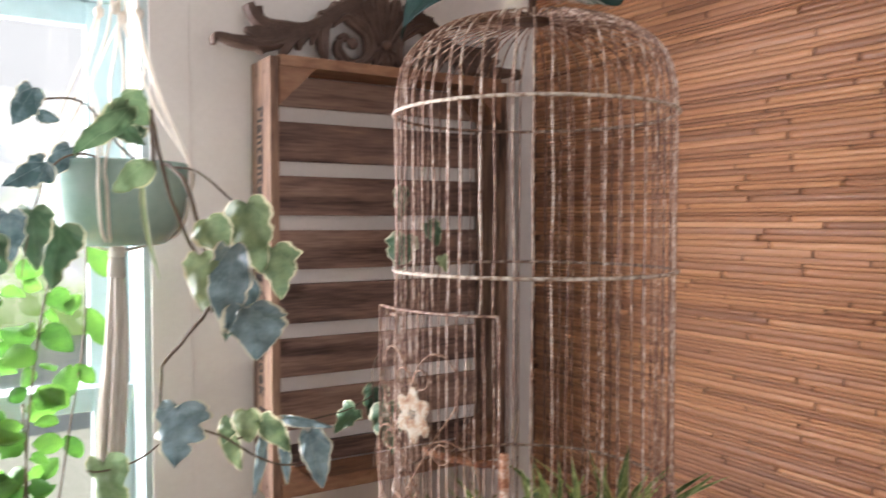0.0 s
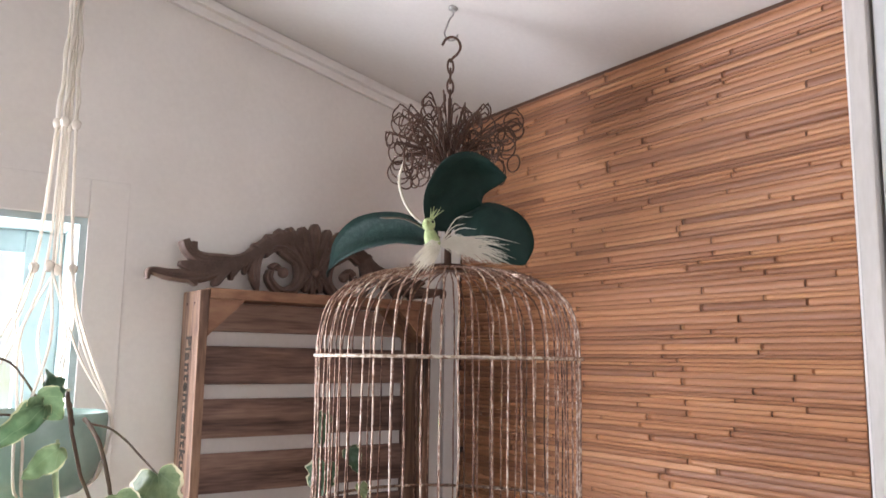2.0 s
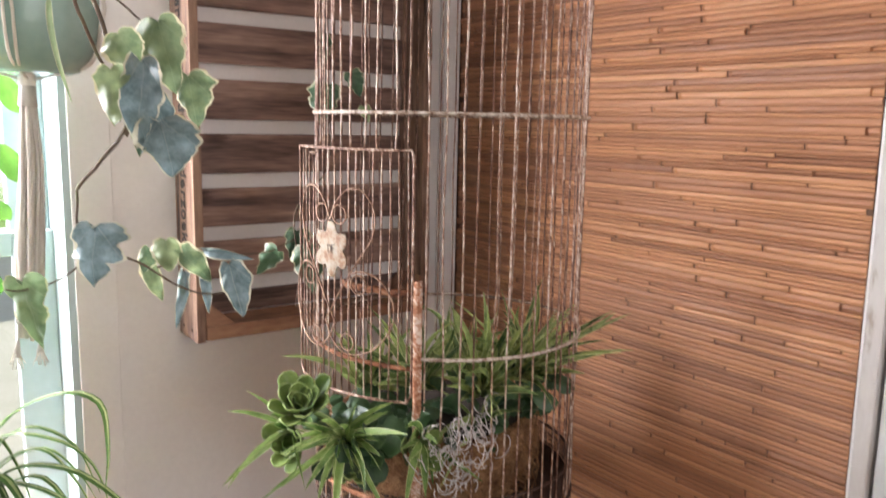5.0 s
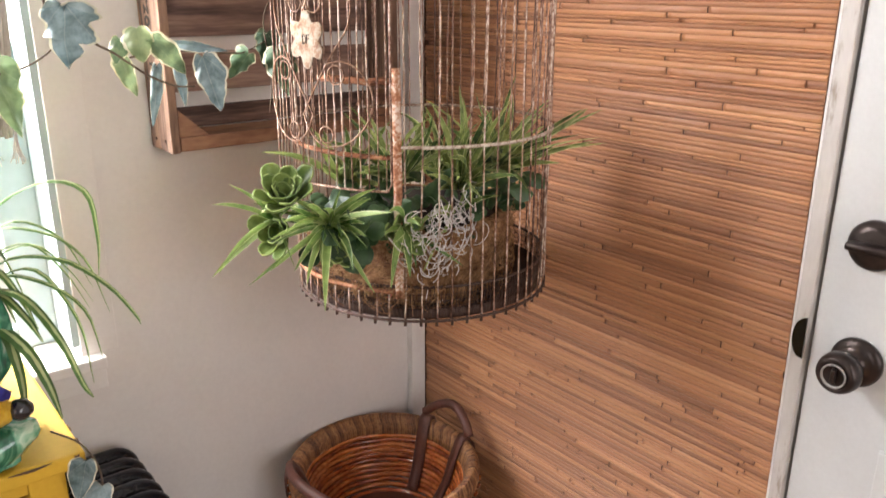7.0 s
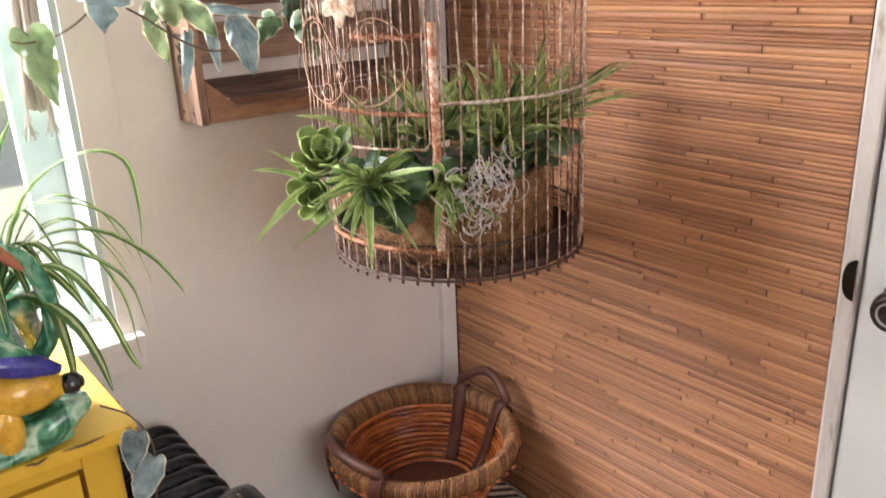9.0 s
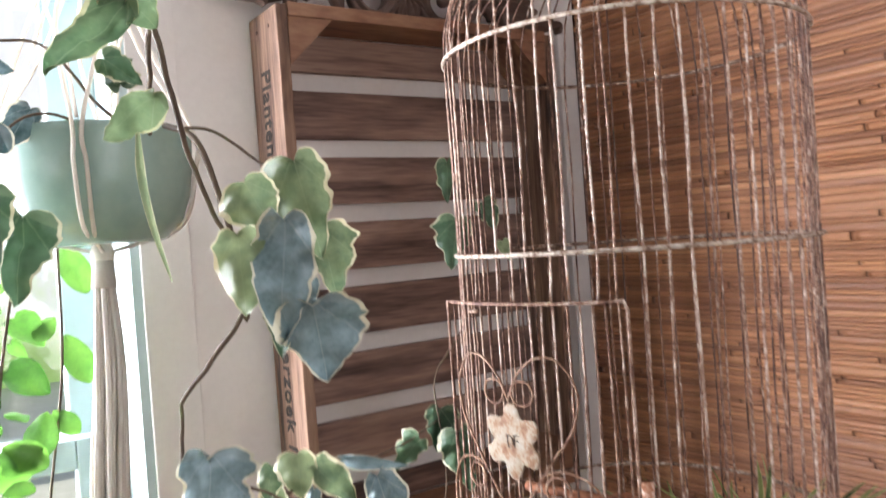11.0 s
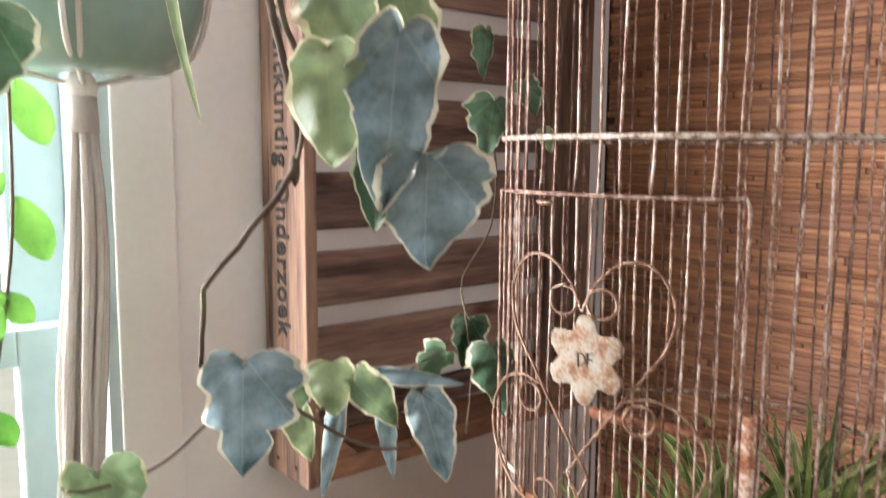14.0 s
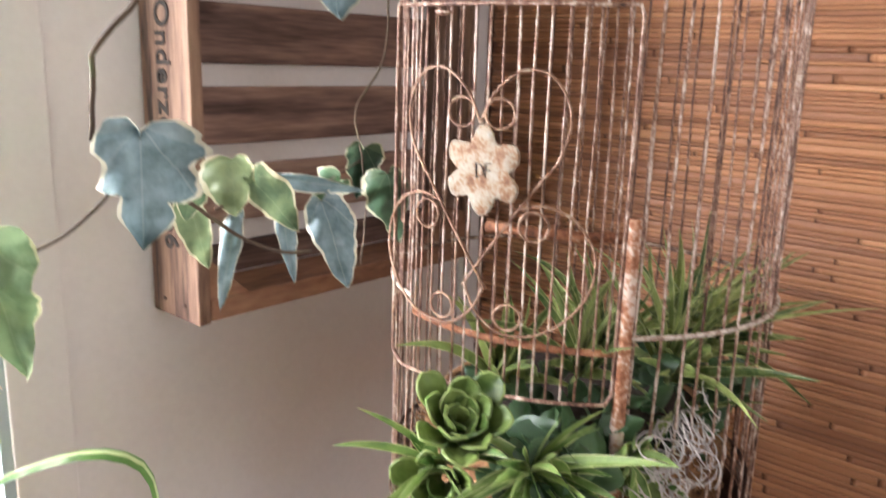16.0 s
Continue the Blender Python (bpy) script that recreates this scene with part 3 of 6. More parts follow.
# cove moulding under the ceiling, two steps
for k, (d, h) in enumerate(((0.022, 0.018), (0.010, 0.034))):
    bm = boxed(XW, XE, YN - d, YN - 0.0005, -h - 0.0005, -0.0008, bevel=0.003)
    for v in bm.verts:
        v.co.z += ceil_z(v.co.x)
    setting("trim", bm, PAINT, "white painted cove moulding below the ceiling", "moulding")
setting("trim", boxed(1.132, XE - 0.001, YN - 0.020, YN - 0.0005, 0, 2.25, bevel=0.003), PAINT, "white painted corner batten", "batten")
bm = boxed(XE - 0.005, XE + 0.03, 0.566, 0.5925, 0, 2.25, bevel=0.002)
for v in bm.verts:
    if v.co.y > 0.58 and v.co.z < 1:
        v.co.y -= 0.0112
setting("trim", bm, WORN, "worn white door jamb with flaking paint", "door jamb")
bm = boxed(XE - 0.003, XE + 0.0035, 0.593, 0.5965, 0, 2.25, bevel=0.001)
for v in bm.verts:
    if v.co.z < 1:
        v.co.y -= 0.0112
setting("trim", bm, PAINT, "thin white caulk strip beside the bamboo", "strip")
bm = bmesh.new()
rows = [[bm.verts.new((x, 0.5665 + 0.0185 * math.sin(math.pi * k / 16) ** 0.8, 0.946 - 0.0305 * math.cos(math.pi * k / 16))) for k in range(17)] for x in (XE - 0.0085, XE - 0.0035)]
for k in range(16):
    bm.faces.new((rows[0][k], rows[0][k + 1], rows[1][k + 1], rows[1][k]))
bm.faces.new(rows[0])
bm.faces.new(rows[1][::-1])
bmesh.ops.recalc_face_normals(bm, faces=bm.faces)
st = part("strike_plate", bm, BLACK, None, smooth=False)
tagged(st, "black metal strike plate on the door jamb", "strike plate", kind="structure")


def make_door():
    d = thing("door_1", (1.19, 0.14, 0), "white painted panel door, shut, with bronze knob", "door", kind="structure")
    x = 1.176
    part("leaf_panel", boxed(x, x + 0.036, -0.285, 0.5615, 0.004, 2.245, bevel=0.003), DOOR, d, smooth=False)
    for z0, z1 in ((0.2, 0.82), (1.30, 2.05)):
        for y0, y1 in ((-0.16, 0.09), (0.19, 0.447)):
            bm = bmesh.new()
            for q in ((y0, y0 + 0.022, z0, z1), (y1 - 0.022, y1, z0, z1), (y0 + 0.022, y1 - 0.022, z0, z0 + 0.022), (y0 + 0.022, y1 - 0.022, z1 - 0.022, z1)):
                box(bm, x - 0.007, x + 0.002, q[0], q[1], q[2], q[3], bevel=0.003)
            part("moulding", bm, DOOR, d, smooth=False)
            part("panel", boxed(x - 0.004, x + 0.002, y0 + 0.035, y1 - 0.035, z0 + 0.035, z1 - 0.035, bevel=0.002), DOOR, d, smooth=False)

    def turned(profile, c, mat, parent, name, label=""):
        bm = bmesh.new()
        lathe(bm, profile, (0, 0), 32, cap=True)
        for v in bm.verts:
            v.co = Vector((c[0] - v.co.z, c[1] + v.co.x, c[2] + v.co.y))
        return part(name, bm, mat, parent, label)

    kc = (x, 0.497, 0.934)
    k = turned([(0.0345, 0), (0.0345, 0.006), (0.031, 0.010), (0.024, 0.0115), (0.015, 0.014), (0.0125, 0.026), (0.016, 0.033), (0.025, 0.038), (0.0285, 0.047), (0.0285, 0.056), (0.026, 0.064), (0.021, 0.069), (0.0195, 0.0675), (0.0005, 0.067)], kc, BRONZE, d, "door_knob", "dark bronze round door knob")
    turned([(0.0165, 0.066), (0.0165, 0.0705), (0.0145, 0.0705), (0.0145, 0.066)], kc, STEEL, k, "knob_ring")
    part("turn_button", boxed(kc[0] - 0.073, kc[0] - 0.066, kc[1] - 0.003, kc[1] + 0.003, kc[2] - 0.010, kc[2] + 0.010, bevel=0.0015), BRONZE, k)
    b = turned([(0.034, 0), (0.034, 0.008), (0.030, 0.014), (0.020, 0.0165), (0.0005, 0.017)], (x, 0.500, 1.10), BRONZE, d, "deadbolt", "dark bronze deadbolt rose")
    part("thumb_turn", boxed(x - 0.034, x - 0.015, 0.473, 0.527, 1.094, 1.105, bevel=0.004), BRONZE, b)


make_door()


def make_window():
    w = thing("window_1", (0.0, YN, WB), "white and pale green painted sash window with plants before it", "window", kind="structure")
    y0 = YN + 0.094
    # reveal boards
    part("reveal", boxed(W1 - 0.012, W1 - 0.0005, YN - 0.001, YN + 0.155, WB + 0.02, WT - 0.012), FRAME, w, smooth=False)
    part("reveal", boxed(W0 + 0.0005, W0 + 0.012, YN - 0.001, YN + 0.155, WB + 0.02, WT - 0.012), FRAME, w, smooth=False)
    part("reveal", boxed(W0 + 0.001, W1 - 0.001, YN - 0.0015, YN + 0.155, WT - 0.012, WT - 0.0005), FRAME, w, smooth=False)
    # flat casing on the room side
    cz = (0.80, 2.04)
    part("casing", boxed(W1 - 0.001, W1 + 0.062, YN - 0.005, YN - 0.0005, cz[0], cz[1], bevel=0.002), WALL, w, smooth=False)
    part("casing", boxed(W0 - 0.062, W0 + 0.001, YN - 0.005, YN - 0.0005, cz[0], cz[1], bevel=0.002), WALL, w, smooth=False)
    part("casing", boxed(W0 + 0.001, W1 - 0.001, YN - 0.0055, YN - 0.0005, WT, cz[1], bevel=0.002), WALL, w, smooth=False)
    part("window_sill", boxed(W0 - 0.06, W1 + 0.035, YN - 0.028, YN + 0.15, WB - 0.023, WB, bevel=0.004), PAINT, w, smooth=False)
    part("apron", boxed(W0 - 0.06, W1 + 0.035, YN - 0.012, YN - 0.0008, 0.735, WB - 0.0235, bevel=0.002), PAINT, w, smooth=False)
    mid = 1.31
    for yy, z0, z1 in ((y0, WB + 0.0005, mid + 0.02), (y0 + 0.032, mid - 0.02, WT - 0.0125)):
        for a, b, c, d2 in ((W0 + 0.012, W0 + 0.058, z0, z1), (W1 - 0.074, W1 - 0.012, z0, z1), (W0 + 0.058, W1 - 0.074, z0, z0 + 0.04), (W0 + 0.058, W1 - 0.074, z1 - 0.04, z1)):
            part("window_frame", boxed(a, b, yy, yy + 0.03, c, d2, bevel=0.003), FRAME, w, smooth=False)
        p = part("pane", boxed(W0 + 0.056, W1 - 0.072, yy + 0.013, yy + 0.017, z0 + 0.038, z1 - 0.038), GLASS, w, smooth=False)
        p.visible_shadow = False


make_window()

# garden outside
setting("ground", boxed(-60, 60, YN + 0.06, 90, -0.6, -0.5), GROUND, "pale dry garden ground outside", "ground")
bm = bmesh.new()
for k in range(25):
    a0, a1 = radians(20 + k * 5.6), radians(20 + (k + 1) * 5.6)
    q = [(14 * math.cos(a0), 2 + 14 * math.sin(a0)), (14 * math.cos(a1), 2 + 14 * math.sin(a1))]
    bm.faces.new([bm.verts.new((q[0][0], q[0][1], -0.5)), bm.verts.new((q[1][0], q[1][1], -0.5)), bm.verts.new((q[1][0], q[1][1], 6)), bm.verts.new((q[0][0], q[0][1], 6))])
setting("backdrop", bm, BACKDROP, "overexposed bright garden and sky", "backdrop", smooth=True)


# ---- wooden crate on the wall, with carved crown ----
CX0, CX1, CY0, CY1, CZ0, CZ1 = 0.587, 1.051, 1.373, YN - 0.002, 1.152, 1.866


def make_crate():
    c = thing("wooden_crate", (0.83, YN, CZ0), "old brown slatted wooden crate hung on the wall, printed side board", "crate")
    side = part("side_board", boxed(CX0, CX0 + 0.016, CY0, CY1, CZ0, CZ1 - 0.004, bevel=0.0025, jitter=0.0008), CRATE_SIDE, c, "weathered side board printed with black letters", smooth=False)
    part("side_board", boxed(CX1 - 0.016, CX1, CY0 + 0.006, CY1, CZ0, CZ1 - 0.004, bevel=0.0025), CRATE_SIDE, c, smooth=False)
    part("top_board", boxed(CX0 + 0.0165, CX1 - 0.0165, CY0 + 0.001, CY1 - 0.010, CZ1 - 0.018, CZ1, bevel=0.002), CRATE_EDGE, c, smooth=False)
    part("bottom_board", boxed(CX0 + 0.0165, CX1 - 0.0165, CY0 + 0.001, CY1 - 0.010, CZ0 + 0.002, CZ0 + 0.026, bevel=0.003), CRATE_EDGE, c, smooth=False)
    top, pitch, gap = 1.797, 0.0927, 0.026
    z1 = CZ1 - 0.019
    for i in range(8):
        zl = top - pitch * i if i < 7 else CZ0 + 0.027
        part("slat", boxed(CX0 + 0.0165, CX1 - 0.0165, CY1 - 0.0095, CY1, zl, z1, bevel=0.0015, jitter=0.0012), CRATE, c, smooth=False)
        z1 = zl - gap
    # triangular corner blocks
    for sx, x in ((1, CX0 + 0.0168), (-1, CX1 - 0.0168)):
        for sz, z in ((-1, CZ1 - 0.0182), (1, CZ0 + 0.0262)):
            bm = bmesh.new()
            w, h = (0.062, 0.062) if sz < 0 else (0.05, 0.045)
            f = [bm.verts.new((x, y, z)) for y in (CY0 + 0.004, CY1 - 0.012)], [bm.verts.new((x + sx * w, y, z)) for y in (CY0 + 0.004, CY1 - 0.012)], [bm.verts.new((x, y, z + sz * h)) for y in (CY0 + 0.004, CY1 - 0.012)]
            for a, b in ((0, 1), (1, 2), (2, 0)):
                bm.faces.new((f[a][0], f[b][0], f[b][1], f[a][1]))
            bm.faces.new([q[0] for q in f])
            bm.faces.new([q[1] for q in f])
            bmesh.ops.recalc_face_normals(bm, faces=bm.faces)
            part("corner_block", bm, CRATE_EDGE, c, smooth=False)
    # printed letters, reading downward along the side board
    for words, z, size in (("Plantenteeltkundig Onderzoek 1966", 1.787, 0.0345),):
        cu = bpy.data.curves.new("lettering", "FONT")
        cu.body, cu.size, cu.extrude, cu.space_character = words, size * 1.08, 0.0004, 1.12
        cu.offset = 0.0008
        t = new("lettering_source", cu)
        me = bpy.data.meshes.new_from_object(t.evaluated_get(bpy.context.evaluated_depsgraph_get()))
        bpy.data.objects.remove(t)
        span = max(v.co.x for v in me.vertices)
        k = 0.557 / span
        for v in me.vertices:
            v.co = Vector((CX0 - 0.0006 - v.co.z, 1.432 - v.co.y, z - v.co.x * k))
        me.materials.clear()
        me.materials.append(INK)
        ob = new("lettering", me)
        ob.parent = side
    # nail heads
    for z in (1.84, 1.17):
        for y in (1.40, 1.44):
            part("nail", tubed([(CX0 - 0.001, y, z), (CX0 + 0.002, y, z)], 0.0025, 8), DARKMETAL, c)


make_crate()


def make_crown():
    """Carved crest: tapered scrolls and a fluted shell, mirrored about the middle."""
    o = thing("carved_crest", (0.807, 1.42, CZ1), "dark brown carved wooden scroll crest standing on the crate", "ornament")
    cx, y = 0.807, 1.412

    def blade_of(name, pts, widths, high=0.013, ridges=2, s=1):
        """Carved leaf: a ridged strip along pts, widths spread evenly along it, flat at the back."""
        bm = bmesh.new()
        ps = smooth_path([(cx + s * px * 1.08, 0, CZ1 + pz * 1.13) for px, pz in pts], 6)
        n, rows = len(ps), []
        for i, p in enumerate(ps):
            d = (ps[min(i + 1, n - 1)] - ps[max(i - 1, 0)]).normalized()
            side = Vector((-d.z, 0, d.x))
            t = i / (n - 1) * (len(widths) - 1)
            k = min(int(t), len(widths) - 2)
            w = widths[k] + (widths[k + 1] - widths[k]) * (t - k)
            row = []
            for f in [q / 6 - 1 for q in range(13)]:
                h = high * min(1.0, w / 0.008) * math.sqrt(max(0.0, 1 - f * f)) * (0.72 + 0.28 * math.cos(2 * math.pi * ridges * f))
                row.append(bm.verts.new(p + side * f * w + Vector((0, y - h, 0))))
            row.append(bm.verts.new(p + side * w + Vector((0, y + 0.010, 0))))
            row.append(bm.verts.new(p - side * w + Vector((0, y + 0.010, 0))))
            rows.append(row)
        for a, b in zip(rows, rows[1:]):
            for k in range(15):
                bm.faces.new((a[k], a[(k + 1) % 15], b[(k + 1) % 15], b[k]))
        bm.faces.new(rows[0])
        bm.faces.new(rows[-1][::-1])
        bmesh.ops.recalc_face_normals(bm, faces=bm.faces)
        part(name, bm, CARVED, o)

    for s in (-1, 1):
        # tail: long lower leaf, upturned forked leaf, side lobes
        blade_of("leaf", [(0.120, 0.046), (0.150, 0.036), (0.195, 0.020), (0.240, 0.018), (0.270, 0.022), (0.274, 0.010)], (0.009, 0.012, 0.013, 0.010, 0.006, 0.003), s=s)
        blade_of("leaf", [(0.125, 0.048), (0.160, 0.046), (0.195, 0.046), (0.215, 0.058), (0.222, 0.072)], (0.008, 0.011, 0.012, 0.011, 0.009), s=s)
        blade_of("leaf", [(0.118, 0.050), (0.165, 0.037), (0.205, 0.033), (0.228, 0.036)], (0.012, 0.016, 0.013, 0.004), ridges=3, s=s)
        blade_of("leaf", [(0.195, 0.050), (0.206, 0.056), (0.206, 0.070)], (0.006, 0.008, 0.005), s=s)
        blade_of("leaf", [(0.135, 0.040), (0.155, 0.030), (0.168, 0.012), (0.174, 0.006)], (0.006, 0.010, 0.008, 0.003), s=s)
        blade_of("leaf", [(0.128, 0.042), (0.142, 0.028), (0.144, 0.016)], (0.006, 0.008, 0.003), s=s)
        blade_of("leaf", [(0.225, 0.020), (0.205, 0.010), (0.200, 0.004)], (0.006, 0.006, 0.003), s=s)
        # shoulder acanthus with lobed upper edge
        blade_of("leaf", [(0.025, 0.085), (0.055, 0.090), (0.090, 0.074), (0.115, 0.056), (0.140, 0.046)], (0.010, 0.014, 0.013, 0.011, 0.008), high=0.016, ridges=3, s=s)
        for q0, q1 in (((0.040, 0.090), (0.048, 0.108)), ((0.056, 0.090), (0.070, 0.102)), ((0.075, 0.082), (0.090, 0.090)), ((0.098, 0.068), (0.112, 0.073))):
            blade_of("lobe", [q0, ((q0[0] + q1[0]) / 2 + 0.001, (q0[1] + q1[1]) / 2), q1], (0.008, 0.010, 0.005), ridges=1, s=s)
        # leaf falling from the shoulder
        blade_of("leaf", [(0.095, 0.066), (0.104, 0.046), (0.104, 0.022), (0.098, 0.000)], (0.008, 0.011, 0.010, 0.002), s=s)
        blade_of("leaf", [(0.108, 0.056), (0.120, 0.040), (0.122, 0.026)], (0.006, 0.007, 0.002), ridges=1, s=s)
        # C scroll round a boss
        blade_of("scroll", [(0.090, 0.060), (0.070, 0.074), (0.045, 0.068), (0.027, 0.048), (0.026, 0.022), (0.042, 0.005), (0.064, 0.006), (0.080, 0.022), (0.078, 0.036)], (0.007, 0.010, 0.011, 0.010, 0.008, 0.006), high=0.016, ridges=1, s=s)
        blade_of("scroll", [(0.078, 0.038), (0.070, 0.044), (0.062, 0.040)], (0.006, 0.006, 0.005), ridges=1, s=s)
        g = bmesh.new()
        bmesh.ops.create_icosphere(g, subdivisions=2, radius=0.0105)
        for v in g.verts:
            v.co = Vector((cx + s * 0.0615 + v.co.x, y - 0.003 + v.co.y, CZ1 + 0.038 + v.co.z))
        part("boss", g, CARVED, o)
    # fluted shell in the middle
    for k in range(7):
        a = radians(-54 + 18 * k)
        top = 0.084 - 0.010 * abs(k - 3) / 3
        blade_of("flute", [(0.010 * math.sin(a), 0.036), (0.045 * math.sin(a), 0.034 + top * 0.5 * math.cos(a)), (0.072 * math.sin(a), 0.034 + top * 0.86 * math.cos(a)), (0.080 * math.sin(a), 0.034 + top * math.cos(a))], (0.003, 0.008, 0.011, 0.005), high=0.015, ridges=1)
    for k in range(5):
        a = radians(-56 + 28 * k)
        blade_of("flute", [(0.004 * math.sin(a), 0.036), (0.020 * math.sin(a), 0.036 - 0.018 * math.cos(a)), (0.030 * math.sin(a), 0.036 - 0.035 * math.cos(a))], (0.003, 0.008, 0.004), ridges=1)
    g = bmesh.new()
    bmesh.ops.create_icosphere(g, subdivisions=2, radius=0.009)
    for v in g.verts:
        v.co = Vector((cx + v.co.x, y - 0.010 + v.co.y, CZ1 + 0.041 + v.co.z))
    part("boss", g, CARVED, o)


make_crown()

# ---- bird cage ----
AX, AY, R = *CAGE, 0.203


def on(a, z, r=R):
    return Vector((AX + r * math.cos(radians(a)), AY + r * math.sin(radians(a)), z))


def ring(z, r=R, rad=0.0028, a0=0.0, a1=360.0, sag=0.0):
    n = max(8, int((a1 - a0) / 5))
    full = a1 - a0 >= 360
    pts = [on(a0 + (a1 - a0) * i / n, z + sag * math.sin(i * 0.9), r) for i in range(n if full else n + 1)]
    return tubed(pts, rad, 8, closed=full)


def make_cage():
    c = thing("bird_cage", (AX, AY, 0.948), "tall rusty whitewashed wire bird cage planter hanging from the ceiling", "bird cage")
    rnd = random.Random(5)
    count = 56
    for i in range(count):
        a = 360 * i / count + rnd.uniform(-0.9, 0.9)
        prof = [(R, 0.952), (R, 1.0), (R, 1.1), (R, 1.21), (R, 1.31), (R, 1.42), (R, 1.53), (R, 1.64), (R, 1.755), (R - 0.003, 1.80), (R - 0.016, 1.84), (R - 0.045, 1.868), (R - 0.09, 1.886), (R - 0.14, 1.893), (0.025, 1.896)]
        if 160 < a < 221:
            low = prof[:2]
            part("wire", tubed([on(a, z, r) for r, z in low], 0.0014, 6), WIRE, c)
            prof = [(R, 1.485)] + prof[6:]
        pts = [on(a + rnd.uniform(-0.5, 0.5), z, r + rnd.uniform(-0.0014, 0.0014)) for r, z in prof]
        part("wire", tubed(smooth_path(pts, 2), 0.00145, 6), WIRE, c)
    part("hoop", ring(1.757, R + 0.003, 0.0026), HOOP, c)
    part("hoop", ring(1.532, R + 0.003, 0.0026), HOOP, c)
    part("hoop", ring(1.210, R + 0.003, 0.0026, 222, 520), HOOP, c)
    part("hoop", ring(1.195, R + 0.002, 0.0036, 160, 221), BARE, c)
    part("hoop", ring(1.000, R + 0.003, 0.0036, 160, 223), BARE, c)
    part("hoop", ring(0.955, R + 0.001, 0.0024), DARKMETAL, c)
    part("hoop", ring(1.006, R - 0.003, 0.0022), DARKMETAL, c)
    bm = bmesh.new()
    lathe(bm, [(0.001, 0.956), (R - 0.006, 0.956), (R - 0.004, 0.959), (R - 0.004, 0.972), (R - 0.0065, 0.972), (R - 0.0065, 0.962), (0.001, 0.961)], (AX, AY), 56)
    part("tray", bm, DARKMETAL, c, "dark rusted metal tray")
    for i in range(count):
        p = on(360 * i / count, 0.9525, R + 0.001)
        part("wire_end", tubed([p + Vector((0, 0, 0.006)), p - Vector((0, 0, 0.005))], 0.0024, 6), DARKMETAL, c)
    bm = bmesh.new()
    for i in range(224):
        a = 360 * i / 224
        tube(bm, [on(a, 0.958, R - 0.0035), on(a + 0.8, 1.004, R - 0.0035)], 0.00055, 4)
    for z in (0.967, 0.976, 0.985, 0.994):
        tube(bm, [on(a, z, R - 0.0035) for a in range(0, 360, 6)], 0.00055, 4, closed=True)
    tagged(part("mesh_screen", bm, DARKMETAL, c, "fine dark wire mesh round the foot"), kind="stuff")
    # flat rusty door post and its latch bar
    p, q = on(223, 0.992, R + 0.004), on(222.5, 1.315, R + 0.004)
    bm = bmesh.new()
    wide, thick = Vector((-math.sin(radians(223)), math.cos(radians(223)), 0)), Vector((math.cos(radians(223)), math.sin(radians(223)), 0))
    rows = []
    for k in range(25):
        m, w = p + (q - p) * (k / 24), 0.0066 + rnd.uniform(-0.0005, 0.0005)
        rows.append([bm.verts.new(m + wide * w * u + thick * 0.0026 * v) for u, v in ((-1, -0.5), (-0.8, 1), (0, 1.25 + rnd.uniform(-0.15, 0.15)), (0.8, 1), (1, -0.5), (0.8, -1), (-0.8, -1))])
    for a, b in zip(rows, rows[1:]):
        for k in range(7):
            bm.faces.new((a[k], a[(k + 1) % 7], b[(k + 1) % 7], b[k]))
    bm.faces.new(rows[0][::-1])
    bm.faces.new(rows[-1])
    bmesh.ops.recalc_face_normals(bm, faces=bm.faces)
    part("door_post", bm, RUST, c, "flat rusty iron post with flaking white paint")
    part("latch_bar", tubed([on(a, 1.296 + rnd.uniform(-0.001, 0.001), R - 0.004) for a in range(186, 224, 3)], 0.0052, 8), BARE, c)
    # the door: bent frame, close wires, heart scrolls and flower plaque
    d0, d1, zt, zb = 160, 220.5, 1.488, 1.148

    def dr(a):
        return R + 0.004 + 0.020 * (d1 - a) / (d1 - d0)

    outline = [on(a, zt - 0.004, dr(a)) for a in range(160, 218, 4)] + [on(219.5, zt - 0.003, dr(219.5)), on(220.5, zt - 0.012, dr(220.5))] + [on(220.5, z, dr(220.5)) for z in (1.42, 1.32, 1.22, zb + 0.01)] + \
        [on(219, zb, dr(219))] + [on(a, zb, dr(a)) for a in range(216, 160, -4)] + [on(160, zb + 0.01, dr(160))] + [on(160, z, dr(160)) for z in (1.22, 1.32, 1.42)]
    dr_frame = part("cage_door", tubed(outline, 0.0019, 8, closed=True), WIRE, c, "curved wire door standing slightly open")
    for k in range(17):
        a = d0 + 3.3 + k * 3.45
        part("door_wire", tubed([on(a + rnd.uniform(-0.3, 0.3), z, dr(a) - 0.002) for z in (zb, 1.23, 1.32, 1.41, zt - 0.004)], 0.0012, 6), WIRE, dr_frame)

    def scroll(pts, name="scroll"):
        part(name, tubed(smooth_path([on(a, z, dr(a) + 0.003) for a, z in pts], 6), 0.0013, 6), SCROLL, dr_frame)

    def circle(a, z, r):
        sc = r / 0.0037
        scroll([(a + sc * math.cos(t * math.tau / 10), z + r * math.sin(t * math.tau / 10)) for t in range(11)])

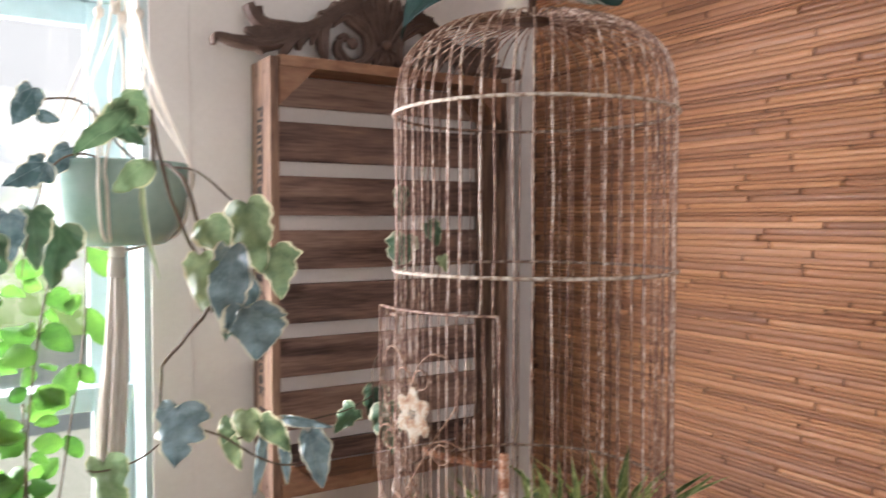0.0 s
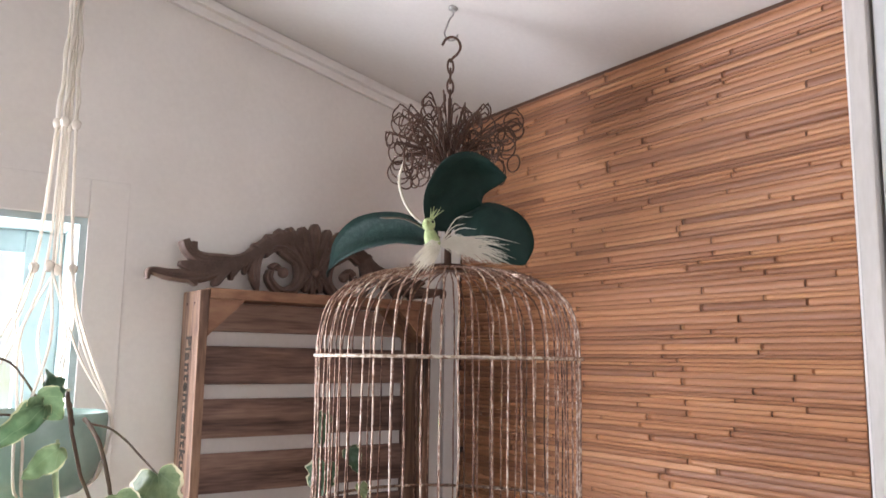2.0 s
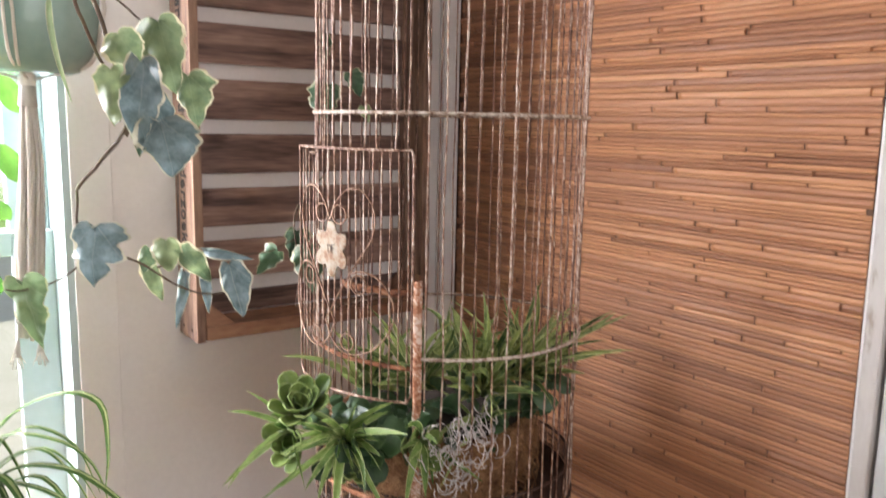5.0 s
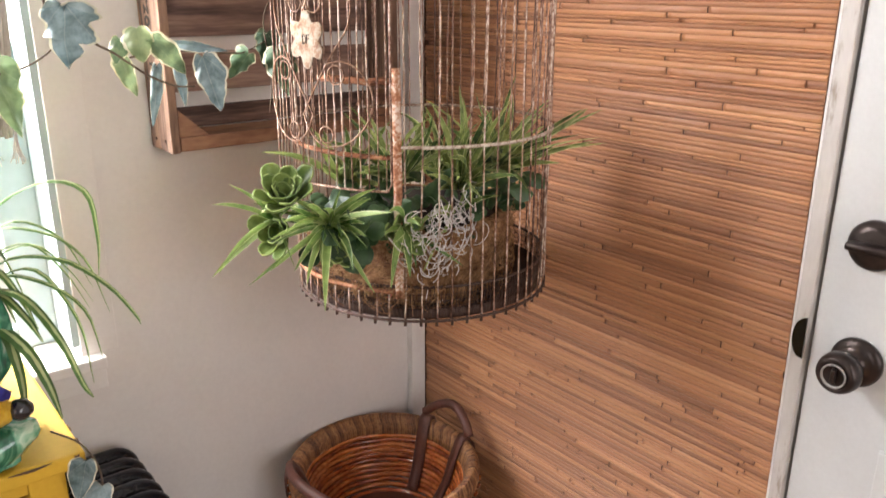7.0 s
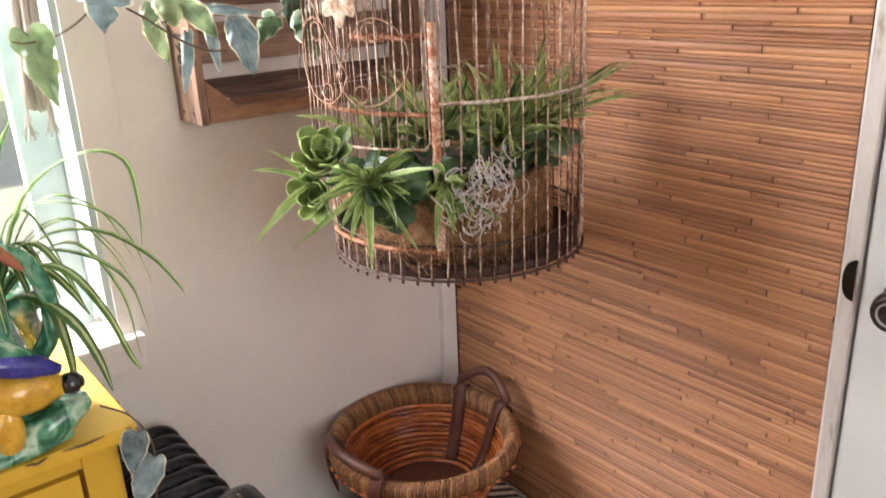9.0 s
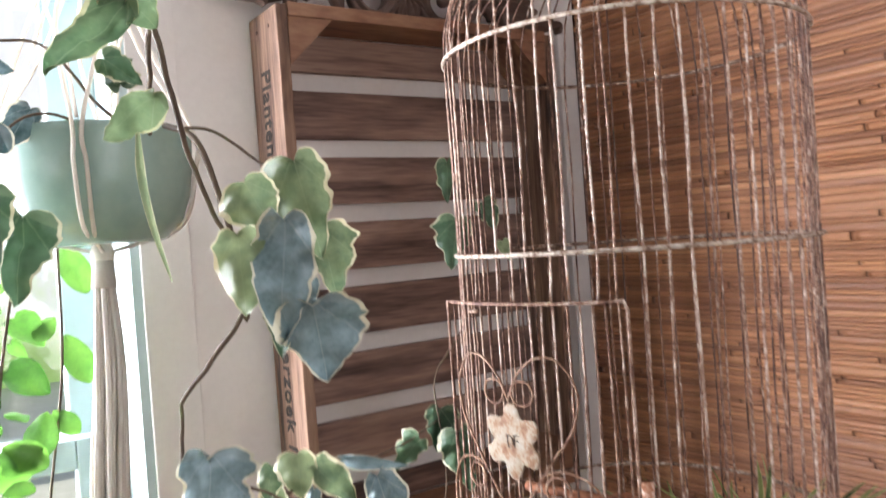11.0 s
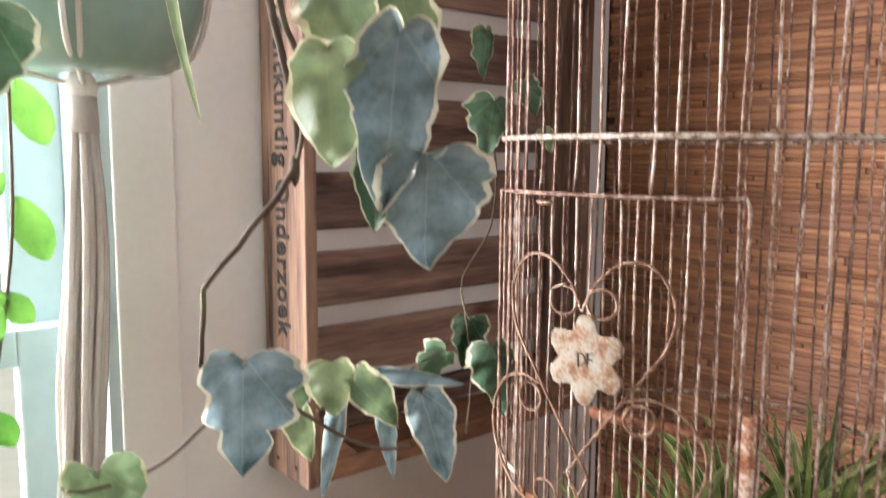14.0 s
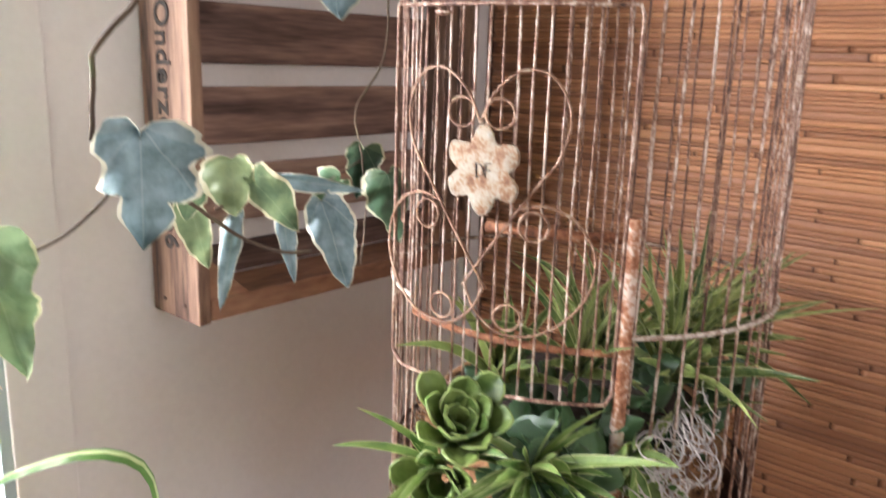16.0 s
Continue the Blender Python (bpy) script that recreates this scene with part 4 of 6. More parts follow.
    for s in (-1, 1):
        m = 186.5
        scroll([(m, 1.388), (m + s * 3, 1.412), (m + s * 9, 1.431), (m + s * 15.5, 1.428), (m + s * 20, 1.400), (m + s * 18.5, 1.365), (m + s * 12, 1.330), (m + s * 4, 1.285), (m - s * 3, 1.245)])
        circle(m + s * 4.6, 1.396, 0.0125)
        scroll([(m + s * 10, 1.318), (m + s * 16, 1.322), (m + s * 23, 1.310), (m + s * 27.5, 1.280), (m + s * 26, 1.245), (m + s * 18, 1.214), (m + s * 8, 1.206), (m + s * 1, 1.222), (m - s * 2.5, 1.247)])
        circle(m + s * 13.5, 1.304, 0.0125)
        circle(m + s * 8.5, 1.222, 0.0115)
    # flower shaped plaque with two pen strokes
    bm = bmesh.new()
    out = [0.0335 + 0.0062 * math.cos(6 * t * math.tau / 48) - 0.0012 * math.cos(12 * t * math.tau / 48) + 0.0006 * math.sin(t * 1.9) for t in range(48)]
    centre = on(188, 1.348, dr(188) + 0.005)
    nrm = Vector((math.cos(radians(188)), math.sin(radians(188)), 0.0))
    tang = Vector((-nrm.y, nrm.x, 0))
    rows = []
    for f, h in ((0.0, 0.002), (0.55, 0.0018), (0.94, 0.0012), (1.0, 0.0004), (0.98, -0.0006), (0.0, -0.0006)):
        rows.append([bm.verts.new(centre + nrm * h + tang * (out[t] * f * math.sin(t * math.tau / 48)) + Vector((0, 0, out[t] * f * math.cos(t * math.tau / 48)))) for t in range(48)])
    for a, b in zip(rows, rows[1:]):
        for t in range(48):
            bm.faces.new((a[t], a[(t + 1) % 48], b[(t + 1) % 48], b[t]))
    bmesh.ops.remove_doubles(bm, verts=bm.verts, dist=1e-6)
    bmesh.ops.recalc_face_normals(bm, faces=bm.faces)
    part("plaque", bm, PLAQUE, dr_frame, "flower shaped rusty cream plaque")
    bm = bmesh.new()
    for pts in (((-0.006, 0.006), (-0.0055, -0.005)), ((-0.007, 0.006), (-0.001, 0.005), (0.001, -0.001), (-0.006, -0.006)), ((0.003, 0.007), (0.003, -0.005)), ((0.002, 0.006), (0.009, 0.0075)), ((0.003, 0.001), (0.008, 0.0015))):
        tube(bm, smooth_path([centre + nrm * 0.0023 + tang * u + Vector((0, 0, v)) for u, v in pts], 4), 0.0005, 5)
    part("pen_mark", bm, INK, dr_frame)
    # small hinge clip at the door head
    g = bmesh.new()
    bmesh.ops.create_uvsphere(g, u_segments=12, v_segments=6, radius=0.009)
    for v in g.verts:
        v.co = on(176, 1.478, dr(176) + 0.003) + Vector((v.co.x * 0.5, v.co.y, v.co.z * 0.45 if v.co.z < 0 else 0))
    part("door_clip", g, WIRE, dr_frame)
    # top plate, stem, curled wire spray, chain and hook
    bm = bmesh.new()
    lathe(bm, [(0.001, 1.893), (0.03, 1.893), (0.032, 1.897), (0.03, 1.901), (0.006, 1.904), (0.005, 1.95), (0.004, 2.06), (0.0035, 2.175)], (AX - 0.004, AY), 16, cap=True)
    part("stem", bm, BROWNWIRE, c)
    top = Vector((AX - 0.004, AY, 2.045))
    for k in range(110):
        a = k * 2.399
        reach = rnd.uniform(0.025, 0.112)
        rise = rnd.uniform(-0.055, 0.055) * (1.25 - reach * 4)
        out_v = Vector((math.cos(a), math.sin(a), 0))
        p1 = top + out_v * reach * 0.45 + Vector((0, 0, 0.045 + rise * 0.5))
        p2 = top + out_v * reach + Vector((0, 0, 0.06 + rise))
        cr = rnd.uniform(0.011, 0.021)
        lean = out_v.cross(Vector((0, 0, 1))) * rnd.uniform(-0.9, 0.9)
        cc = p2 + Vector((0, 0, -cr))
        curl = [cc + (out_v + lean).normalized() * cr * math.sin(t) * (1 - 0.03 * t) + lean * 0.002 * t + Vector((0, 0, cr * math.cos(t) * (1 - 0.03 * t))) for t in [q * 0.5 for q in range(rnd.randint(10, 18))]]
        part("curl", tubed(smooth_path([top, p1] + curl, 3), 0.0013, 6), BROWNWIRE, c)
    for k, z in enumerate((2.178, 2.196, 2.214, 2.230)):
        ax = Vector((1, 0, 0)) if k % 2 else Vector((0.6, 0.8, 0))
        part("chain_link", tubed([Vector((AX - 0.004, AY, z)) + ax * 0.006 * math.cos(t * math.tau / 14) + Vector((0, 0, 0.0125 * math.sin(t * math.tau / 14))) for t in range(14)], 0.0019, 6, closed=True), BROWNWIRE, c)
    v = Vector((0.84, -0.54, 0))
    hk = [(0.0, 2.237), (0.003, 2.244), (0.011, 2.252), (0.016, 2.263), (0.012, 2.276), (0.001, 2.281), (-0.009, 2.276), (-0.014, 2.266)]
    part("hook", tubed(smooth_path([Vector((AX - 0.004, AY, z)) + v * u for u, z in hk], 4), 0.0022, 8), BROWNWIRE, c)


make_cage()
h = thing("ceiling_hook", (AX, AY, ceil_z(AX) - 0.001), "small steel hook screwed into the ceiling", "hook")
v = Vector((0.84, -0.54, 0))
part("shank", tubed(smooth_path([Vector((AX, AY, z)) + v * u for u, z in ((0.0, ceil_z(AX) + 0.004), (0.0, 2.322), (-0.006, 2.312), (-0.010, 2.300), (-0.014, 2.288), (-0.008, 2.277), (0.002, 2.277), (0.008, 2.286))], 4), 0.0016, 8), STEEL, h)
bm = bmesh.new()
lathe(bm, [(0.001, ceil_z(AX) - 0.004), (0.008, ceil_z(AX) - 0.003), (0.008, ceil_z(AX) + 0.002)], (AX, AY), 16)
part("screw_plate", bm, STEEL, h)


# ---- orchid leaves, bird and feathers on top of the cage ----
def make_orchid():
    o = thing("artificial_orchid", (0.86, 1.06, 1.897), "three dark green artificial orchid leaves on the cage top", "artificial plant")
    rib = (0.85, -0.53, 0.0)

    def big(pts, w, side):
        bm = bmesh.new()
        lay = bm.verts.layers.float.new("rim")
        ps = smooth_path(pts, 6)
        n, rows = len(ps), []
        for i, p in enumerate(ps):
            d = (ps[min(i + 1, n - 1)] - ps[max(i - 1, 0)]).normalized()
            s = Vector(side)
            s = (s - d * s.dot(d)).normalized()
            up = s.cross(d)
            t = i / (n - 1)
            hw = w / 2 * (0.22 + 0.78 * math.sin(math.pi * min(1, 0.08 + t * 0.62)) ** 1.0) * (1 - max(0, (t - 0.5) / 0.5) ** 1.9) ** 0.75 if t < 1 else 0.001
            row = []
            for f in (-1, -0.6, -0.2, 0, 0.2, 0.6, 1):
                vv = bm.verts.new(p + s * f * hw + up * (abs(f) ** 1.5 * hw * 0.30))
                vv[lay] = abs(f)
                row.append(vv)
            rows.append(row)
        for a, b in zip(rows, rows[1:]):
            for k in range(6):
                bm.faces.new((a[k], a[k + 1], b[k + 1], b[k]))
        lf = part("leaf", bm, ORCHID, o)
        mod = lf.modifiers.new("thickness", "SOLIDIFY")
        mod.thickness = 0.0012

    big([(0.835, 1.05, 1.945), (0.833, 1.033, 1.985), (0.846, 1.008, 2.016), (0.866, 0.985, 2.027), (0.893, 0.958, 2.018)], 0.098, (0.68, 0.2, -0.66))
    big([(0.825, 1.06, 1.935), (0.80, 1.11, 1.950), (0.775, 1.18, 1.944), (0.762, 1.235, 1.916), (0.764, 1.268, 1.886)], 0.072, (0.30, 0.05, 0.9))
    big([(0.86, 1.04, 1.945), (0.878, 1.005, 1.957), (0.900, 0.985, 1.943), (0.919, 0.969, 1.918), (0.930, 0.961, 1.893)], 0.086, (0.25, -0.2, 0.92))
    part("bud", tubed([(0.835, 1.055, 1.935), (0.828, 1.05, 1.96), (0.826, 1.052, 1.985)], [0.005, 0.004, 0.001], 8), ORCHID, o)
    part("air_root", tubed(smooth_path([(0.845, 1.06, 1.94), (0.805, 1.08, 1.975), (0.79, 1.09, 2.02), (0.80, 1.09, 2.06)], 5), [0.0022] * 16, 6), FEATHER, o)
    part("air_root", tubed(smooth_path([(0.84, 1.05, 1.935), (0.80, 1.08, 1.962), (0.77, 1.11, 1.966)], 5), 0.0014, 6), STEM, o)
    b = thing("artificial_bird", (0.80, 1.03, 1.893), "small pale green artificial bird with white feather tail", "figurine")
    bm = bmesh.new()
    bmesh.ops.create_uvsphere(bm, u_segments=16, v_segments=12, radius=1)
    for w in bm.verts:
        z = w.co.z
        k = 0.0115 * (1.0 - 0.2 * z)
        w.co = Vector((0.807 + w.co.x * k - 0.006 * z, 1.023 + w.co.y * k, 1.926 + z * 0.019))
    g = bmesh.ops.create_uvsphere(bm, u_segments=14, v_segments=10, radius=0.0098)
    for w in g["verts"]:
        w.co += Vector((0.799, 1.020, 1.947))
    tube(bm, [(0.792, 1.013, 1.948), (0.787, 1.008, 1.946), (0.785, 1.006, 1.942)], [0.0036, 0.0022, 0.0004], 8)
    eye = bmesh.new()
    bmesh.ops.create_icosphere(eye, subdivisions=2, radius=0.0021)
    for w in eye.verts:
        w.co += Vector((0.7995, 1.0108, 1.9495))
    part("eye", eye, GLAZE_BLACK, b, "small black bead eye")
    tuft = bmesh.new()
    for k in range(5):
        tube(tuft, [(0.803, 1.022, 1.953), (0.804 + 0.003 * k, 1.022, 1.962 + 0.002 * (k % 3)), (0.802 + 0.006 * k, 1.02, 1.972 + 0.003 * (k % 2))], [0.0014, 0.0010, 0.0003], 5)
    part("crest", tuft, BIRDGREEN, b)
    part("body", bm, BIRDGREEN, b)
    rnd = random.Random(3)
    bm = bmesh.new()
    base = Vector((0.815, 1.015, 1.918))
    for k in range(330):
        u, right = rnd.random(), k % 5 > 1
        if right:
            tip = Vector((0.845 + 0.075 * u, 0.992 - 0.025 * u, 1.888 + 0.045 * rnd.random() ** 1.6))
        else:
            tip = Vector((0.756 + 0.050 * u, 1.003 + 0.02 * u, 1.864 + rnd.uniform(0, 0.034)))
        tip = base.lerp(tip, rnd.uniform(0.62, 1.08))
        midp = (base + tip) / 2 + Vector((rnd.uniform(-0.004, 0.004), -0.006, rnd.uniform(0.000, 0.012)))
        blade(bm, [base, midp, tip], 0.0018, (0.2, 0.3, 0.9))
    for tip, lift in (((0.862, 1.0, 1.962), 0.018), ((0.850, 1.0, 1.951), 0.010), ((0.868, 0.995, 1.944), 0.012)):
        blade(bm, [base, (base + Vector(tip)) / 2 + Vector((0, 0, lift)), tip], 0.0022, (0.2, 0.3, 0.9))
    part("feathers", bm, FEATHER, b, "white feather tuft")


make_orchid()


# ---- plants in the cage ----
def make_coir():
    o = thing("coir_planter", (0.86, 1.09, 0.964), "coconut fibre liner full of artificial plants inside the cage", "planter")
    bm = bmesh.new()
    lathe(bm, [(0.02, 0.966), (0.115, 0.966), (0.137, 0.985), (0.149, 1.02), (0.154, 1.06), (0.150, 1.082), (0.138, 1.088), (0.13, 1.07), (0.02, 1.062)], (0.848, 1.072), 48, wobble=0.08)
    part("liner", bm, COIR, o)
    part("soil", lathe(bmesh.new(), [(0.001, 1.094), (0.09, 1.092), (0.136, 1.085), (0.139, 1.070)], (0.848, 1.072), 36, wobble=0.08), SOIL, o)
    rnd = random.Random(11)
    bm = bmesh.new()
    for k in range(900):
        a, z, sw, dz = rnd.uniform(120, 350), rnd.uniform(0.966, 1.088), rnd.uniform(-9, 9), rnd.uniform(-0.014, 0.014)
        fat = 0.120 + 0.034 * min(1.0, (z - 0.962) / 0.05)
        reach = (fat - 0.004, fat + rnd.uniform(0.001, 0.012), fat + rnd.uniform(0.002, 0.016), fat - rnd.uniform(-0.006, 0.004))
        p = [Vector((0.848 + rr * math.cos(radians(a + q * sw)), 1.072 + rr * math.sin(radians(a + q * sw)), max(0.963, z + q * dz - 0.002 * q * q))) for q, rr in enumerate(reach)]
        tube(bm, smooth_path(p, 2), 0.0005, 4)
    tagged(part("loose_fibre", bm, COIR, o), kind="stuff")
    return o


make_coir()


def spiky(o, base, axis, count, length, width, seed, spread=1.4, sag=0.3, mat=None):
    """Stiff pointed blades bursting from one point about an axis."""
    rnd = random.Random(seed)
    base, axis = Vector(base), Vector(axis).normalized()
    e1 = axis.orthogonal().normalized()
    e2 = axis.cross(e1)
    for k in range(count):
        th, ph = spread * math.sqrt(rnd.random()), rnd.uniform(0, math.tau)
        d = axis * math.cos(th) + (e1 * math.cos(ph) + e2 * math.sin(ph)) * math.sin(th)
        ln = length * rnd.uniform(0.35, 1.1)
        bend = Vector((rnd.uniform(-0.3, 0.3), rnd.uniform(-0.3, 0.3), -sag * rnd.uniform(0.2, 1.9)))
        pts = [base + d * (0.006 + ln * t) + bend * ln * t * t for t in (0, 0.25, 0.5, 0.75, 1.0)]
        side = d.cross(Vector((rnd.uniform(-0.5, 0.5), -0.8, 0.4)))
        part("blade", blade(bmesh.new(), pts, width * rnd.uniform(0.7, 1.15), side if side.length > 0.1 else e1, 0.45, taper=0.8), mat or GRASS, o)


def make_cage_plants():
    g = thing("artificial_grass_tuft", (0.93, 1.06, 1.07), "upright tufts of artificial grass inside the cage", "artificial plant")
    for c, n, ln, sd in (((0.865, 0.975, 1.13), 30, 0.155, 1), ((0.945, 0.985, 1.14), 30, 0.150, 2), ((0.79, 1.03, 1.14), 26, 0.140, 3), ((0.90, 1.07, 1.12), 24, 0.18, 5), ((1.0, 1.04, 1.13), 18, 0.15, 6), ((0.74, 1.09, 1.13), 18, 0.13, 7)):
        spiky(g, c, (0.0, -0.25, 1.0), int(n * 1.35), ln, 0.0125, sd, 0.95, 0.22)
    spiky(g, (1.0, 0.985, 1.17), (0.85, -0.35, 0.45), 7, 0.15, 0.009, 9, 0.35, 0.05)
    spiky(g, (0.84, 0.95, 1.10), (-0.3, -0.5, 0.6), 8, 0.10, 0.010, 10, 1.2, 0.5)
    s = thing("artificial_succulent", (0.66, 1.0, 1.05), "green artificial succulent rosettes spilling out of the cage door", "artificial plant")
    rnd = random.Random(8)
    for c, n, size, tilt in (((0.612, 1.038, 1.138), 19, 0.054, (-0.35, -0.45, 0.8)), ((0.655, 0.995, 1.075), 15, 0.046, (-0.2, -0.85, 0.3)), ((0.612, 1.045, 1.095), 14, 0.048, (-0.8, -0.4, 0.2)), ((0.735, 0.960, 1.085), 12, 0.045, (0.1, -0.9, 0.3))):
        c, up = Vector(c), Vector(tilt).normalized()
        e1 = up.orthogonal().normalized()
        e2 = up.cross(e1)
        for k in range(n):
            a, f = k * 2.4, (k + 1) / n
            out = e1 * math.cos(a) + e2 * math.sin(a)
            el = 1.35 - 0.70 * f + rnd.uniform(-0.15, 0.15)
            d = (out * math.cos(el) + up * math.sin(el)).normalized()
            b0 = c + out * 0.004
            bm = leaf(bmesh.new(), b0, b0 + d * size * (0.45 + 0.6 * f), size * (0.36 + 0.16 * f), SPOON_LINE, up, fold=-0.30, droop=-0.10, ripple=0.0, seed=k)
            lf = part("leaf", bm, SUCCULENT, s)
            mod = lf.modifiers.new("flesh", "SOLIDIFY")
            mod.thickness = 0.0022
    t = thing("artificial_spiky_plant", (0.67, 0.985, 1.09), "light green artificial spiky plant hanging over the fibre liner", "artificial plant")
    spiky(t, (0.645, 0.984, 1.112), (-0.60, -0.6, 0.50), 40, 0.088, 0.0115, 21, 1.45, 0.22, STAR)
    spiky(t, (0.600, 1.045, 1.115), (-0.85, -0.30, 0.30), 12, 0.095, 0.010, 22, 1.2, 0.18, STAR)
    spiky(t, (0.74, 0.945, 1.10), (0.0, -0.9, 0.25), 10, 0.075, 0.012, 24, 1.5, 0.3, STAR)
    w = thing("artificial_foliage", (0.86, 1.02, 1.07), "dark green artificial broad leaves inside the cage", "artificial plant")
    for k in range(90):
        a = rnd.uniform(165, 335)
        rr = rnd.uniform(0.06, 0.175)
        p = Vector((0.88 + rr * math.cos(radians(a)), 1.09 + rr * math.sin(radians(a)), rnd.uniform(1.075, 1.165)))
        d = Vector((math.cos(radians(a)) + rnd.uniform(-0.7, 0.7), math.sin(radians(a)) + rnd.uniform(-0.7, 0.7), rnd.uniform(-0.5, 0.7))).normalized()
        bm = leaf(bmesh.new(), p, p + d * rnd.uniform(0.02, 0.042), rnd.uniform(0.016, 0.032), rnd.choice((OVAL_LINE, HEART_LINE)), (-0.3, -0.7, 0.6), seed=k)
        part("leaf", bm, BROAD, w)
    for k in range(95):
        p = Vector((0.695 + rnd.uniform(-0.06, 0.09), 0.995 + rnd.uniform(-0.035, 0.06), 1.105 + rnd.uniform(-0.03, 0.03)))
        d = Vector((rnd.uniform(-1, 0.6), rnd.uniform(-1, 0.2), rnd.uniform(-0.8, 0.5))).normalized()
        part("leaf", leaf(bmesh.new(), p, p + d * rnd.uniform(0.025, 0.045), rnd.uniform(0.02, 0.034), rnd.choice((OVAL_LINE, HEART_LINE)), (-0.4, -0.8, 0.4), seed=k), BROAD, w)
    m = thing("silver_moss", (0.80, 0.93, 1.06), "curly grey air plant moss tangled at the cage front", "moss")
    for b in range(3):
        bm = bmesh.new()
        for k in range(45):
            p = Vector((0.790 + 0.02 * (b == 2) + rnd.gauss(0, 0.028), 0.922 + rnd.gauss(0, 0.010), (1.058, 1.074, 1.112)[b] + rnd.gauss(0, (0.026, 0.022, 0.012)[b])))
            a, r0 = rnd.uniform(0, 6.28), rnd.uniform(0.005, 0.019)
            e1 = Vector((rnd.uniform(-1, 1), rnd.uniform(-1, 1), rnd.uniform(-1, 1))).normalized()
            e2 = e1.orthogonal().normalized()
            tube(bm, [p + (e1 * math.cos(a + t * 0.42) + e2 * math.sin(a + t * 0.42)) * r0 + Vector((0, 0, -0.001 * t)) for t in range(9)], 0.0008, 4)
        tagged(part("tangle", bm, MOSS, m), kind="stuff")
    bt = part("fallen_petal", leaf(bmesh.new(), on(216, 0.985, R - 0.012), on(219, 0.991, R - 0.010), 0.007, OVAL_LINE), surface("pink_petal", [(0.3, (0.62, 0.12, 0.10)), (0.7, (0.7, 0.2, 0.16))], 40, 0.6), None)
    tagged(bt, "small fallen pink petal on the cage tray", "petal")


make_cage_plants()

# ---- hanging bowl with ivy ----
PX, PY = 0.343, 1.257


